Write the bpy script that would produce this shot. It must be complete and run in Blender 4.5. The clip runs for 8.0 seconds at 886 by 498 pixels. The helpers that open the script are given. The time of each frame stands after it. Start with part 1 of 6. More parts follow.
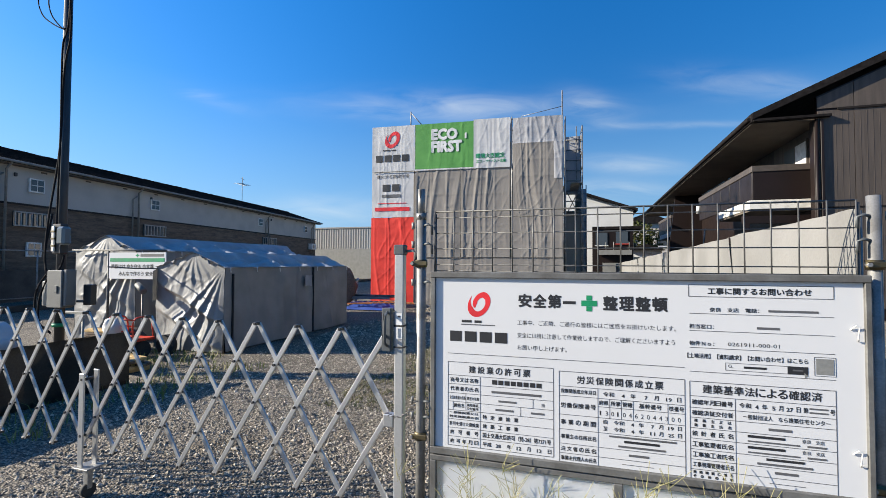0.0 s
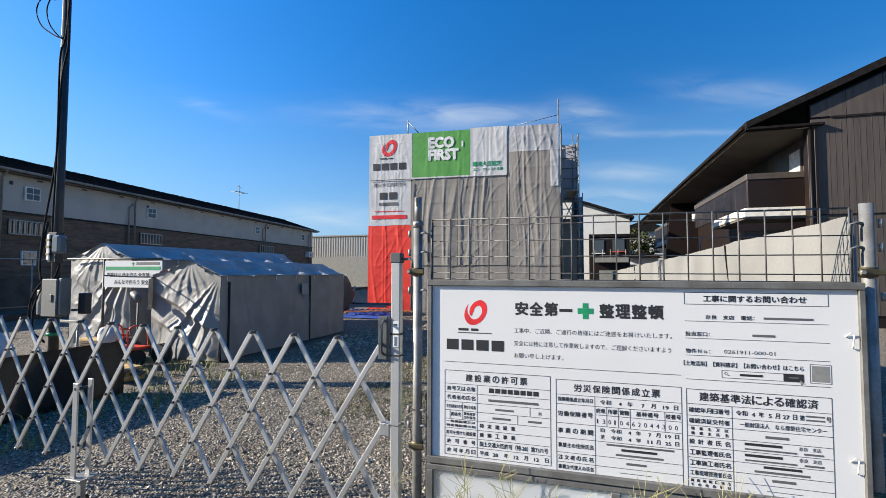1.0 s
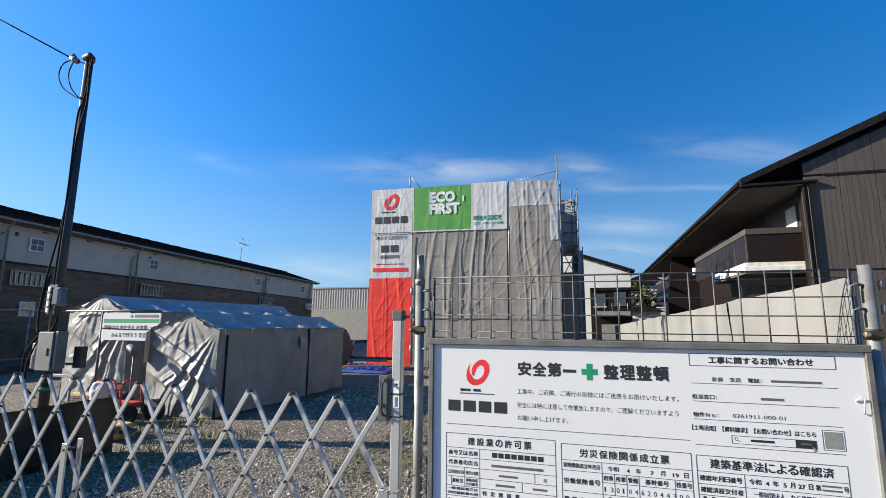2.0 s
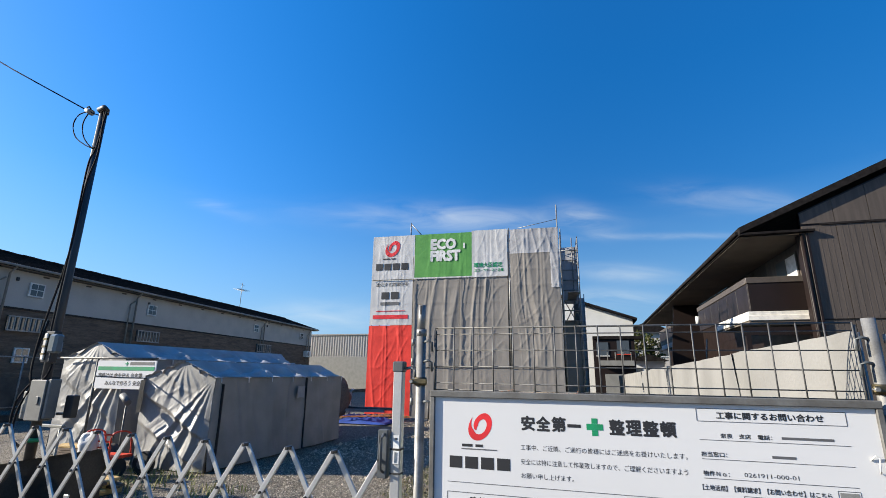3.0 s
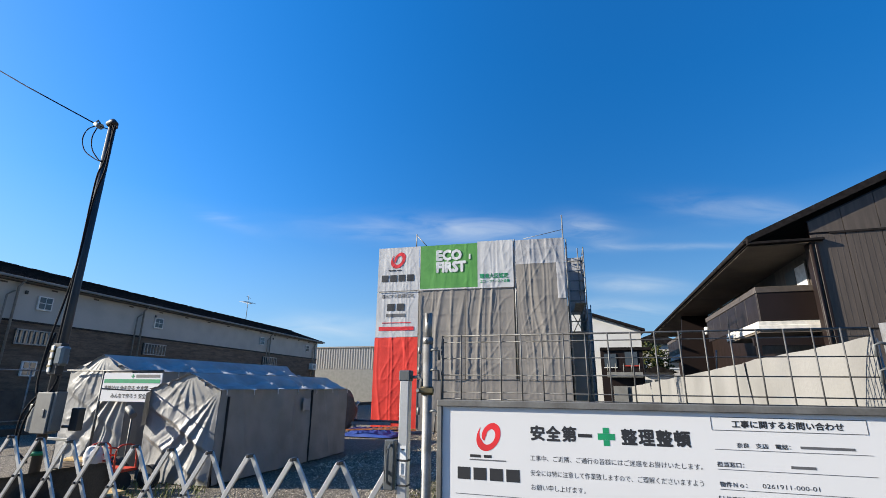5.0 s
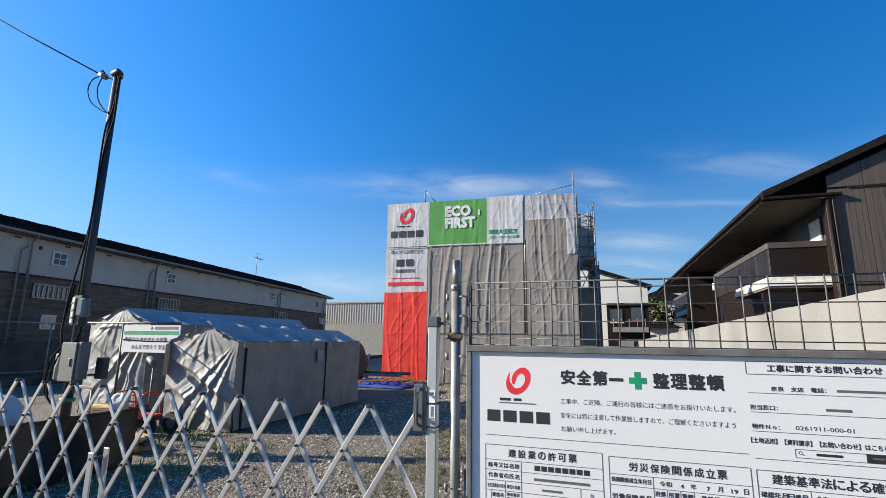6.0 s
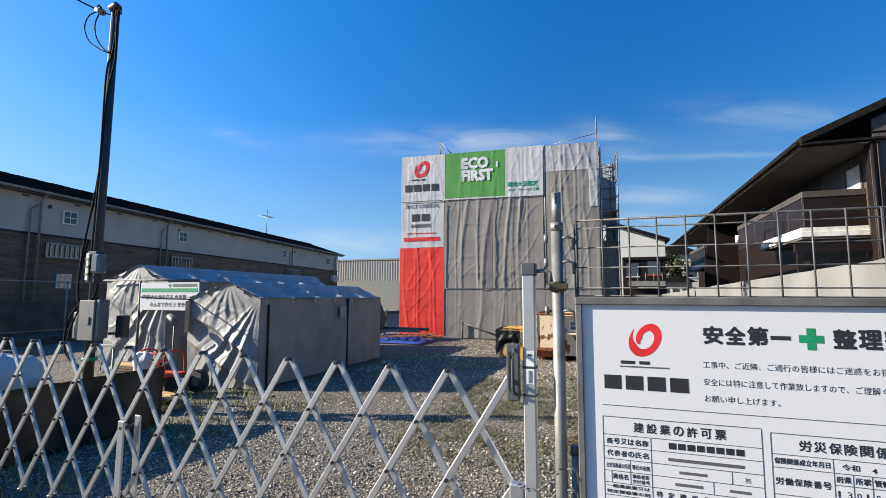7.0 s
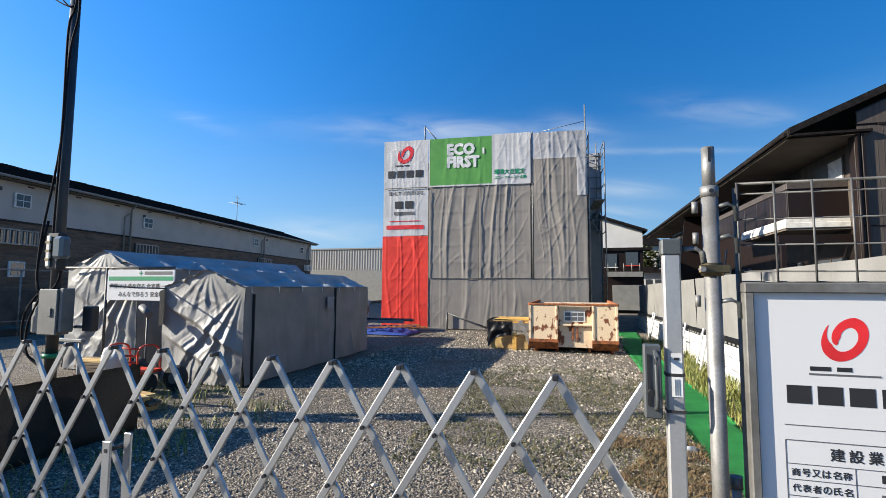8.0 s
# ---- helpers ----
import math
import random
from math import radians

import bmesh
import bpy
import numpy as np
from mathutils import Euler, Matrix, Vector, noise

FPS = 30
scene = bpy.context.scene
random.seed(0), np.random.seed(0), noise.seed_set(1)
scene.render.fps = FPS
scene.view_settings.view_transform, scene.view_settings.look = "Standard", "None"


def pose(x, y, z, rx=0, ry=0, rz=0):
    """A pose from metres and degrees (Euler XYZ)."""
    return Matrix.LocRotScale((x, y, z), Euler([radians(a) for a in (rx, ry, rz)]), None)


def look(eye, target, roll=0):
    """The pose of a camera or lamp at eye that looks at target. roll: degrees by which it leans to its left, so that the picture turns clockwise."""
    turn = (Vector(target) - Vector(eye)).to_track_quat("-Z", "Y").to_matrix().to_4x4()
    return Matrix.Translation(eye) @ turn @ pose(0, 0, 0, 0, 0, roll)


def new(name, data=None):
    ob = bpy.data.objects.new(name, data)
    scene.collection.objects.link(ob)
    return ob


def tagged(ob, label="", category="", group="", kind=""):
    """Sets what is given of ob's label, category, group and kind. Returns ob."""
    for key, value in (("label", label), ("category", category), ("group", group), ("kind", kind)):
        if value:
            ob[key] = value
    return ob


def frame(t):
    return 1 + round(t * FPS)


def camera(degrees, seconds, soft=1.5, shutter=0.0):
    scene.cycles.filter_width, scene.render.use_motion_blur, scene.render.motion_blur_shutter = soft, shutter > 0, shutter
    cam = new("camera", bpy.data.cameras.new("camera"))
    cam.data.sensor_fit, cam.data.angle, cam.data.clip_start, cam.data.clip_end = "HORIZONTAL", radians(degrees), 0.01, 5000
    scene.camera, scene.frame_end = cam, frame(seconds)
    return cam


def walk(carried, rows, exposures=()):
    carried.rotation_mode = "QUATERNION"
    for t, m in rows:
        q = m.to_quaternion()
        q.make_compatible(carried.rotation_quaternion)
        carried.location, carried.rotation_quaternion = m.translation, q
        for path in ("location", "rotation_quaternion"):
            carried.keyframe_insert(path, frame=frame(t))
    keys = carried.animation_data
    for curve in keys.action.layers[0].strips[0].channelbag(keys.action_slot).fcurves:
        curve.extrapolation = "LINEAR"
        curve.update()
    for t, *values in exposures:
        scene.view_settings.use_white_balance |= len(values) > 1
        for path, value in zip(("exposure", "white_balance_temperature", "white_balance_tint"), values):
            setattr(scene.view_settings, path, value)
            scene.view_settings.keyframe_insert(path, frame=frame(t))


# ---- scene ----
cam = camera(86.2, 8.0, soft=0.45)
PATH = [
    (0, (-0.001, 0.029, 1.598), (-0.003, 2.028, 1.661), 0.2),
    (0.5, (0.003, 0.035, 1.599), (0.011, 2.034, 1.664), 0.1),
    (1, (0.002, 0.025, 1.599), (0.012, 2.022, 1.695), 0.1),
    (1.5, (-0.001, 0.017, 1.613), (0.008, 2.007, 1.809), 0.2),
    (3, (-0.013, -0.009, 1.643), (-0.011, 1.926, 2.15), 0.7),
    (3.5, (-0.009, 0.0, 1.649), (-0.007, 1.92, 2.208), 0.4),
    (4, (-0.006, 0.001, 1.651), (-0.01, 1.912, 2.242), 0.2),
    (5.5, (-0.044, 0.036, 1.605), (-0.077, 1.976, 2.091), 0.7),
    (6, (-0.132, 0.077, 1.58), (-0.178, 2.04, 1.959), 0.7),
    (6.5, (-0.307, 0.263, 1.541), (-0.371, 2.241, 1.824), 0.8),
    (7, (-0.521, 0.556, 1.558), (-0.596, 2.544, 1.757), 0.2),
    (7.5, (-0.79, 0.787, 1.557), (-0.831, 2.78, 1.724), 0.3),
    (8, (-1.008, 1.058, 1.541), (-0.963, 3.051, 1.7), 0.3),
]
walk(cam, [(t, look(eye, target, roll)) for t, eye, target, roll in PATH], [(0.0, 1.12, 7500, 8), (8.0, 1.12, 7500, 8)])

# the site's own axes: a runs along the street fence, b goes back from it
SITE = pose(-0.026, 2.483, 0, 0, 0, -17)

# ---- light ----
SUN_TO = Vector((-1.0, -0.01, 0.0))
SUN_EL = radians(24.0)
world = bpy.data.worlds.new("sky")
scene.world = world
world.use_nodes = True
wn, wl = world.node_tree.nodes, world.node_tree.links
wn.clear()
sky = wn.new("ShaderNodeTexSky")
sky.sky_type = "NISHITA"
sky.sun_disc = False
sky.sun_elevation = SUN_EL
sky.sun_rotation = math.atan2(SUN_TO.x, SUN_TO.y)
sky.air_density, sky.dust_density, sky.ozone_density = 1.0, 0.7, 2.6
sky_out = wn.new("ShaderNodeOutputWorld")
sky_bg = wn.new("ShaderNodeBackground")
sky_bg.inputs["Strength"].default_value = 0.068
coord = wn.new("ShaderNodeTexCoord")
split = wn.new("ShaderNodeSeparateXYZ")
wl.new(coord.outputs["Generated"], split.inputs["Vector"])


def sum_of(op, a, b=None, clamp=False):
    """One arithmetic node of the sky; a and b are sockets or numbers."""
    node = wn.new("ShaderNodeMath")
    node.operation, node.use_clamp = op, clamp
    for k, value in enumerate((a, b)):
        if value is None:
            continue
        if isinstance(value, (int, float)):
            node.inputs[k].default_value = value
        else:
            wl.new(value, node.inputs[k])
    return node.outputs["Value"]


# clear blue, lighter towards the sun's side and towards the horizon
deep = wn.new("ShaderNodeHueSaturation")
deep.inputs["Hue"].default_value, deep.inputs["Saturation"].default_value, deep.inputs["Value"].default_value = 0.503, 1.45, 1.35
azure = wn.new("ShaderNodeMix")
azure.data_type = "RGBA"
azure.inputs["Factor"].default_value = 0.5
azure.inputs["B"].default_value = (0.02, 1.42, 5.9, 1)
sunward = wn.new("ShaderNodeMapRange")
sunward.interpolation_type = "SMOOTHSTEP"
sunward.inputs["From Min"].default_value, sunward.inputs["From Max"].default_value = 0.35, -0.75
sunward.inputs["To Min"].default_value, sunward.inputs["To Max"].default_value = 0.84, 1.42
brighter = wn.new("ShaderNodeVectorMath")
brighter.operation = "SCALE"
haze = wn.new("ShaderNodeMapRange")
haze.inputs["From Min"].default_value, haze.inputs["From Max"].default_value = 0.34, -0.02
haze.inputs["To Max"].default_value = 0.85
hazy = wn.new("ShaderNodeMix")
hazy.data_type = "RGBA"
hazy.inputs["B"].default_value = (1.6, 3.6, 6.4, 1)
wl.new(sky.outputs["Color"], deep.inputs["Color"])
wl.new(deep.outputs["Color"], azure.inputs["A"])
wl.new(split.outputs["X"], sunward.inputs["Value"])
wl.new(azure.outputs["Result"], brighter.inputs[0])
wl.new(sunward.outputs["Result"], brighter.inputs["Scale"])
wl.new(split.outputs["Z"], haze.inputs["Value"])
wl.new(haze.outputs["Result"], hazy.inputs["Factor"])
wl.new(brighter.outputs["Vector"], hazy.inputs["A"])
# thin streaks of high cloud: each one by its bearing, height, reach, depth, slant and weight
along = sum_of("DIVIDE", split.outputs["X"], sum_of("MAXIMUM", split.outputs["Y"], 0.05))
above = sum_of("DIVIDE", split.outputs["Z"], sum_of("MAXIMUM", split.outputs["Y"], 0.05))
shred = wn.new("ShaderNodeTexNoise")
shred.inputs["Scale"].default_value, shred.inputs["Detail"].default_value, shred.inputs["Distortion"].default_value = 1.0, 7.0, 0.8
shred.inputs["Roughness"].default_value = 0.55
spread_out = wn.new("ShaderNodeCombineXYZ")
wl.new(sum_of("MULTIPLY", along, 5.5), spread_out.inputs["X"])
wl.new(sum_of("MULTIPLY", above, 24.0), spread_out.inputs["Y"])
wl.new(spread_out.outputs["Vector"], shred.inputs["Vector"])
torn = wn.new("ShaderNodeMapRange")
torn.inputs["From Min"].default_value, torn.inputs["From Max"].default_value = 0.30, 0.72
torn.inputs["To Min"].default_value, torn.inputs["To Max"].default_value = 0.15, 1.35
wl.new(shred.outputs["Fac"], torn.inputs["Value"])
cloud = 0.0
for bearing, height, reach, depth, slant, weight in (
        (0.03, 0.332, 0.26, 0.030, -0.02, 0.30), (0.31, 0.335, 0.055, 0.030, -0.25, 0.26), (0.47, 0.297, 0.20, 0.007, 0.02, 0.16),
        (0.66, 0.385, 0.15, 0.030, -0.08, 0.20), (0.40, 0.212, 0.10, 0.018, -0.04, 0.30), (0.38, 0.160, 0.10, 0.018, -0.02, 0.34),
        (-0.50, 0.350, 0.07, 0.014, -0.30, 0.14), (-0.25, 0.110, 0.14, 0.030, 0.0, 0.25), (-1.9, 0.5, 0.4, 0.06, 0.05, 0.2), (1.8, 0.45, 0.4, 0.06, -0.05, 0.2)):
    du = sum_of("SUBTRACT", along, bearing)
    dv = sum_of("SUBTRACT", sum_of("SUBTRACT", above, height), sum_of("MULTIPLY", du, slant))
    off = sum_of("ADD", sum_of("POWER", sum_of("ABSOLUTE", sum_of("DIVIDE", du, reach)), 2.0), sum_of("POWER", sum_of("ABSOLUTE", sum_of("DIVIDE", dv, depth)), 2.0))
    cloud = sum_of("ADD", sum_of("MULTIPLY", sum_of("EXPONENT", sum_of("MULTIPLY", off, -1.0)), weight), cloud)
mixer = wn.new("ShaderNodeMix")
mixer.data_type = "RGBA"
mixer.inputs["B"].default_value = (6.2, 6.9, 7.6, 1)
wl.new(sum_of("MULTIPLY", cloud, torn.outputs["Result"], True), mixer.inputs["Factor"])
wl.new(hazy.outputs["Result"], mixer.inputs["A"])
wl.new(mixer.outputs["Result"], sky_bg.inputs["Color"])
wl.new(sky_bg.outputs["Background"], sky_out.inputs["Surface"])

sun_data = bpy.data.lights.new("sun", "SUN")
sun_data.energy, sun_data.angle, sun_data.color = 5.0, radians(0.53), (1.0, 0.98, 0.95)
sun = new("sun", sun_data)
sun_dir = Vector((SUN_TO.x * math.cos(SUN_EL), SUN_TO.y * math.cos(SUN_EL), math.sin(SUN_EL))).normalized()
sun.matrix_basis = look((0, 0, 30), Vector((0, 0, 30)) - sun_dir)


# ---- materials ----
def material(name, colour, rough=0.6, metal=0.0, other=None, scale=6.0, spread=(0.4, 0.65), fine=80.0, grain=0.12, bump=0.15, depth=0.01, stretch=(1, 1, 1), random_tint=0.0, detail=5.0, gloss=0.5):
    """A surface whose colour wanders to another at one scale and is grained at a finer one."""
    m = bpy.data.materials.new(name)
    m.use_nodes = True
    n, l = m.node_tree.nodes, m.node_tree.links
    p = n["Principled BSDF"]
    p.inputs["Metallic"].default_value = metal
    p.inputs["Specular IOR Level"].default_value = gloss
    tc = n.new("ShaderNodeTexCoord")
    mp = n.new("ShaderNodeMapping")
    mp.inputs["Scale"].default_value = stretch
    l.new(tc.outputs["Object"], mp.inputs["Vector"])
    big = n.new("ShaderNodeTexNoise")
    big.inputs["Scale"].default_value, big.inputs["Detail"].default_value = scale, detail
    l.new(mp.outputs["Vector"], big.inputs["Vector"])
    small = n.new("ShaderNodeTexNoise")
    small.inputs["Scale"].default_value, small.inputs["Detail"].default_value = fine, 3.0
    l.new(mp.outputs["Vector"], small.inputs["Vector"])
    ramp = n.new("ShaderNodeMapRange")
    ramp.inputs["From Min"].default_value, ramp.inputs["From Max"].default_value = spread
    l.new(big.outputs["Fac"], ramp.inputs["Value"])
    mix = n.new("ShaderNodeMix")
    mix.data_type = "RGBA"
    mix.inputs["A"].default_value = (*colour, 1)
    mix.inputs["B"].default_value = (*(other or [c * 0.75 for c in colour]), 1)
    l.new(ramp.outputs["Result"], mix.inputs["Factor"])
    hsv = n.new("ShaderNodeHueSaturation")
    value = n.new("ShaderNodeMapRange")
    value.inputs["From Min"].default_value, value.inputs["From Max"].default_value = 0.25, 0.75
    value.inputs["To Min"].default_value, value.inputs["To Max"].default_value = 1 - grain, 1 + grain
    l.new(small.outputs["Fac"], value.inputs["Value"])
    last = value.outputs["Result"]
    if random_tint:
        info = n.new("ShaderNodeObjectInfo")
        spreader = n.new("ShaderNodeMapRange")
        spreader.inputs["To Min"].default_value, spreader.inputs["To Max"].default_value = 1 - random_tint, 1 + random_tint
        l.new(info.outputs["Random"], spreader.inputs["Value"])
        times = n.new("ShaderNodeMath")
        times.operation = "MULTIPLY"
        l.new(last, times.inputs[0])
        l.new(spreader.outputs["Result"], times.inputs[1])
        last = times.outputs["Value"]
    l.new(last, hsv.inputs["Value"])
    l.new(mix.outputs["Result"], hsv.inputs["Color"])
    l.new(hsv.outputs["Color"], p.inputs["Base Color"])
    rr = n.new("ShaderNodeMapRange")
    rr.inputs["To Min"].default_value, rr.inputs["To Max"].default_value = max(0.02, rough - 0.12), min(1.0, rough + 0.12)
    l.new(big.outputs["Fac"], rr.inputs["Value"])
    l.new(rr.outputs["Result"], p.inputs["Roughness"])
    if bump:
        b = n.new("ShaderNodeBump")
        b.inputs["Strength"].default_value, b.inputs["Distance"].default_value = bump, depth
        l.new(small.outputs["Fac"], b.inputs["Height"])
        l.new(b.outputs["Normal"], p.inputs["Normal"])
    return m


def glass(name, colour=(0.05, 0.06, 0.07)):
    m = bpy.data.materials.new(name)
    m.use_nodes = True
    p = m.node_tree.nodes["Principled BSDF"]
    p.inputs["Base Color"].default_value = (*colour, 1)
    p.inputs["Roughness"].default_value = 0.06
    return m


def gravel_ground():
    """Crushed grey stone with patches of earth, moss and the brown dead grass by the gate."""
    m = bpy.data.materials.new("gravel")
    m.use_nodes = True
    n, l = m.node_tree.nodes, m.node_tree.links
    p = n["Principled BSDF"]
    tc = n.new("ShaderNodeTexCoord")
    cells = n.new("ShaderNodeTexVoronoi")
    cells.inputs["Scale"].default_value = 52.0
    l.new(tc.outputs["Object"], cells.inputs["Vector"])
    ramp = n.new("ShaderNodeValToRGB")
    e = ramp.color_ramp.elements
    e[0].position, e[0].color = 0.1, (0.085, 0.070, 0.052, 1)
    e[1].position, e[1].color = 0.95, (0.37, 0.315, 0.245, 1)
    sep = n.new("ShaderNodeSeparateColor")
    l.new(cells.outputs["Color"], sep.inputs["Color"])
    l.new(sep.outputs["Red"], ramp.inputs["Fac"])
    # shade between the stones, put into the colour: darker towards each cell's edge
    gap_shade = n.new("ShaderNodeMapRange")
    gap_shade.inputs["From Min"].default_value, gap_shade.inputs["From Max"].default_value = 0.35, 0.75
    gap_shade.inputs["To Min"].default_value, gap_shade.inputs["To Max"].default_value = 1.0, 0.35
    l.new(cells.outputs["Distance"], gap_shade.inputs["Value"])
    earth_noise = n.new("ShaderNodeTexNoise")
    earth_noise.inputs["Scale"].default_value, earth_noise.inputs["Detail"].default_value = 0.85, 7.0
    l.new(tc.outputs["Object"], earth_noise.inputs["Vector"])
    earth = n.new("ShaderNodeMapRange")
    earth.inputs["From Min"].default_value, earth.inputs["From Max"].default_value = 0.5, 0.68
    earth.inputs["To Max"].default_value = 0.92
    l.new(earth_noise.outputs["Fac"], earth.inputs["Value"])
    mix = n.new("ShaderNodeMix")
    mix.data_type = "RGBA"
    mix.inputs["B"].default_value = (0.155, 0.118, 0.074, 1)
    l.new(ramp.outputs["Color"], mix.inputs["A"])
    l.new(earth.outputs["Result"], mix.inputs["Factor"])
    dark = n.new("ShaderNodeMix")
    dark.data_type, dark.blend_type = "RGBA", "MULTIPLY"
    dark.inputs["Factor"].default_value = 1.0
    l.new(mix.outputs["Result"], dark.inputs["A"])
    l.new(gap_shade.outputs["Result"], dark.inputs["B"])
    l.new(dark.outputs["Result"], p.inputs["Base Color"])
    p.inputs["Roughness"].default_value = 0.9
    b = n.new("ShaderNodeBump")
    b.inputs["Strength"].default_value, b.inputs["Distance"].default_value = 0.9, 0.025
    inv = n.new("ShaderNodeMath")
    inv.operation = "SUBTRACT"
    inv.inputs[0].default_value = 1.0
    l.new(cells.outputs["Distance"], inv.inputs[1])
    l.new(inv.outputs["Value"], b.inputs["Height"])
    l.new(b.outputs["Normal"], p.inputs["Normal"])
    return m


def gravel_stone():
    """Stones from dark to pale grey, one tone each."""
    m = bpy.data.materials.new("crushed_stone")
    m.use_nodes = True
    n, l = m.node_tree.nodes, m.node_tree.links
    p = n["Principled BSDF"]
    geo = n.new("ShaderNodeNewGeometry")
    ramp = n.new("ShaderNodeValToRGB")
    e = ramp.color_ramp.elements
    e[0].position, e[0].color = 0.0, (0.095, 0.080, 0.060, 1)
    e[1].position, e[1].color = 1.0, (0.55, 0.475, 0.375, 1)
    mid = ramp.color_ramp.elements.new(0.6)
    mid.color = (0.235, 0.20, 0.152, 1)
    l.new(geo.outputs["Random Per Island"], ramp.inputs["Fac"])
    l.new(ramp.outputs["Color"], p.inputs["Base Color"])
    p.inputs["Roughness"].default_value = 0.85
    return m


GRAVEL = gravel_ground()
ASPHALT = material("asphalt", (0.055, 0.055, 0.055), 0.9, scale=0.8, fine=120, grain=0.3, bump=0.4)
ALU = material("aluminium", (0.50, 0.505, 0.51), 0.42, 0.8, (0.38, 0.385, 0.39), 3.0, grain=0.06, bump=0.05)
POST_ALU = material("post_aluminium", (0.46, 0.46, 0.455), 0.45, 0.6, (0.38, 0.38, 0.375), 3.0, grain=0.06, bump=0.05)
DARK_STEEL = material("dark_painted_steel", (0.095, 0.105, 0.11), 0.5, 0.3, (0.07, 0.077, 0.08), 5.0, bump=0.08)
GALV = material("galvanised_steel", (0.245, 0.242, 0.235), 0.58, 0.55, (0.17, 0.165, 0.155), 9.0, (0.45, 0.62), 150, 0.15, 0.15, 0.003)
OLD_BRASS = material("old_brass", (0.15, 0.12, 0.065), 0.5, 0.8, (0.07, 0.06, 0.04), 18.0, bump=0.2, depth=0.004)
WIRE = material("grey_wire", (0.105, 0.105, 0.104), 0.55, 0.3, (0.06, 0.058, 0.055), 12.0)
LOWER_WHITE = material("white_sheet_steel", (0.86, 0.86, 0.85), 0.4, 0.0, (0.80, 0.80, 0.78), 1.5, grain=0.02, bump=0.03, depth=0.004, fine=6.0)
BOARD_WHITE = material("white_board", (0.60, 0.60, 0.60), 0.22, 0.0, (0.58, 0.58, 0.58), 1.2, grain=0.01, bump=0.03, depth=0.004, fine=4.0)
FRAME_GREY = material("board_frame", (0.15, 0.148, 0.14), 0.6, 0.2, (0.085, 0.08, 0.072), 7.0, bump=0.2, depth=0.003)
INK = material("black_ink", (0.02, 0.02, 0.022), 0.5, grain=0.05, bump=0)
GREY_INK = material("grey_ink", (0.10, 0.10, 0.105), 0.5, grain=0.05, bump=0)
RED_INK = material("red_ink", (0.72, 0.025, 0.03), 0.45, grain=0.05, bump=0)
GREEN_INK = material("green_ink", (0.0, 0.24, 0.10), 0.45, grain=0.05, bump=0)
CABLE = material("black_cable", (0.016, 0.016, 0.018), 0.85, bump=0, gloss=0.08)
BLACK = material("black_plastic", (0.018, 0.018, 0.02), 0.45, bump=0.05)
RUBBER = material("rubber", (0.02, 0.02, 0.02), 0.8)
TARP_GREY = material("grey_mesh_sheet", (0.232, 0.212, 0.190), 0.85, 0, (0.190, 0.174, 0.157), 1.6, (0.35, 0.7), 160, 0.10, 0.25, 0.004)
SHEET_WHITE = material("white_mesh_sheet", (0.50, 0.50, 0.50), 0.8, 0, (0.43, 0.43, 0.43), 2.0, fine=160, grain=0.06, bump=0.2, depth=0.004)
SHEET_RED = material("red_mesh_sheet", (0.72, 0.030, 0.018), 0.75, 0, (0.60, 0.024, 0.016), 2.0, fine=160, grain=0.06, bump=0.2, depth=0.004)
SHEET_GREEN = material("green_sheet", (0.070, 0.275, 0.055), 0.7, 0, (0.05, 0.23, 0.045), 2.0, fine=160, grain=0.05, bump=0.1)
SHEET_PALE = material("pale_blue_sheet", (0.36, 0.36, 0.37), 0.8, 0, (0.28, 0.28, 0.29), 2.5, fine=160, bump=0.2, depth=0.004)
SHED_GREY = material("silver_tarp", (0.215, 0.212, 0.205), 0.5, 0.0, (0.170, 0.168, 0.163), 2.0, fine=90, grain=0.08, bump=0.25, depth=0.006)
SHED_ROOF = material("pale_roof_tarp", (0.30, 0.305, 0.31), 0.5, 0.0, (0.23, 0.235, 0.245), 2.0, fine=90, grain=0.06, bump=0.15, depth=0.004)
BRICK_TILE = material("brown_tile", (0.150, 0.104, 0.072), 0.75, 0, (0.082, 0.057, 0.041), 1.6, (0.35, 0.65), fine=9, grain=0.35, stretch=(1, 1, 6))
CREAM = material("cream_render", (0.43, 0.40, 0.36), 0.8, 0, (0.38, 0.355, 0.32), 1.0, grain=0.05)
ROOF_DARK = material("dark_roof_tile", (0.018, 0.016, 0.016), 0.9, 0, (0.010, 0.009, 0.009), 3.0, fine=7, grain=0.4, bump=0.3, depth=0.03, gloss=0.04)
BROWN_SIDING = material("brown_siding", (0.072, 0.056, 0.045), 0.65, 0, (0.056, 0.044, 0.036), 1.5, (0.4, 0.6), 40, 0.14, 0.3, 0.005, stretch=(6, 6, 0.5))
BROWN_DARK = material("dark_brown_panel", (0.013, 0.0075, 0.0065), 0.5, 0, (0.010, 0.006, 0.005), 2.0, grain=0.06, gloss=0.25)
TAUPE = material("taupe_trim", (0.065, 0.052, 0.044), 0.6, grain=0.06)
PIPE_BEIGE = material("beige_pipe", (0.24, 0.22, 0.195), 0.6, grain=0.05)
SOFFIT = material("soffit_board", (0.125, 0.100, 0.078), 0.8, 0, (0.105, 0.085, 0.066), 1.0, grain=0.05)
GRILLE = material("pale_grille_paint", (0.36, 0.34, 0.31), 0.6, grain=0.05)
IVORY = material("ivory_trim", (0.66, 0.63, 0.57), 0.6, grain=0.05)
WALL_WHITE = material("white_wall_paint", (0.50, 0.50, 0.48), 0.8, 0, (0.36, 0.355, 0.33), 1.4, (0.45, 0.75), 50, 0.06)
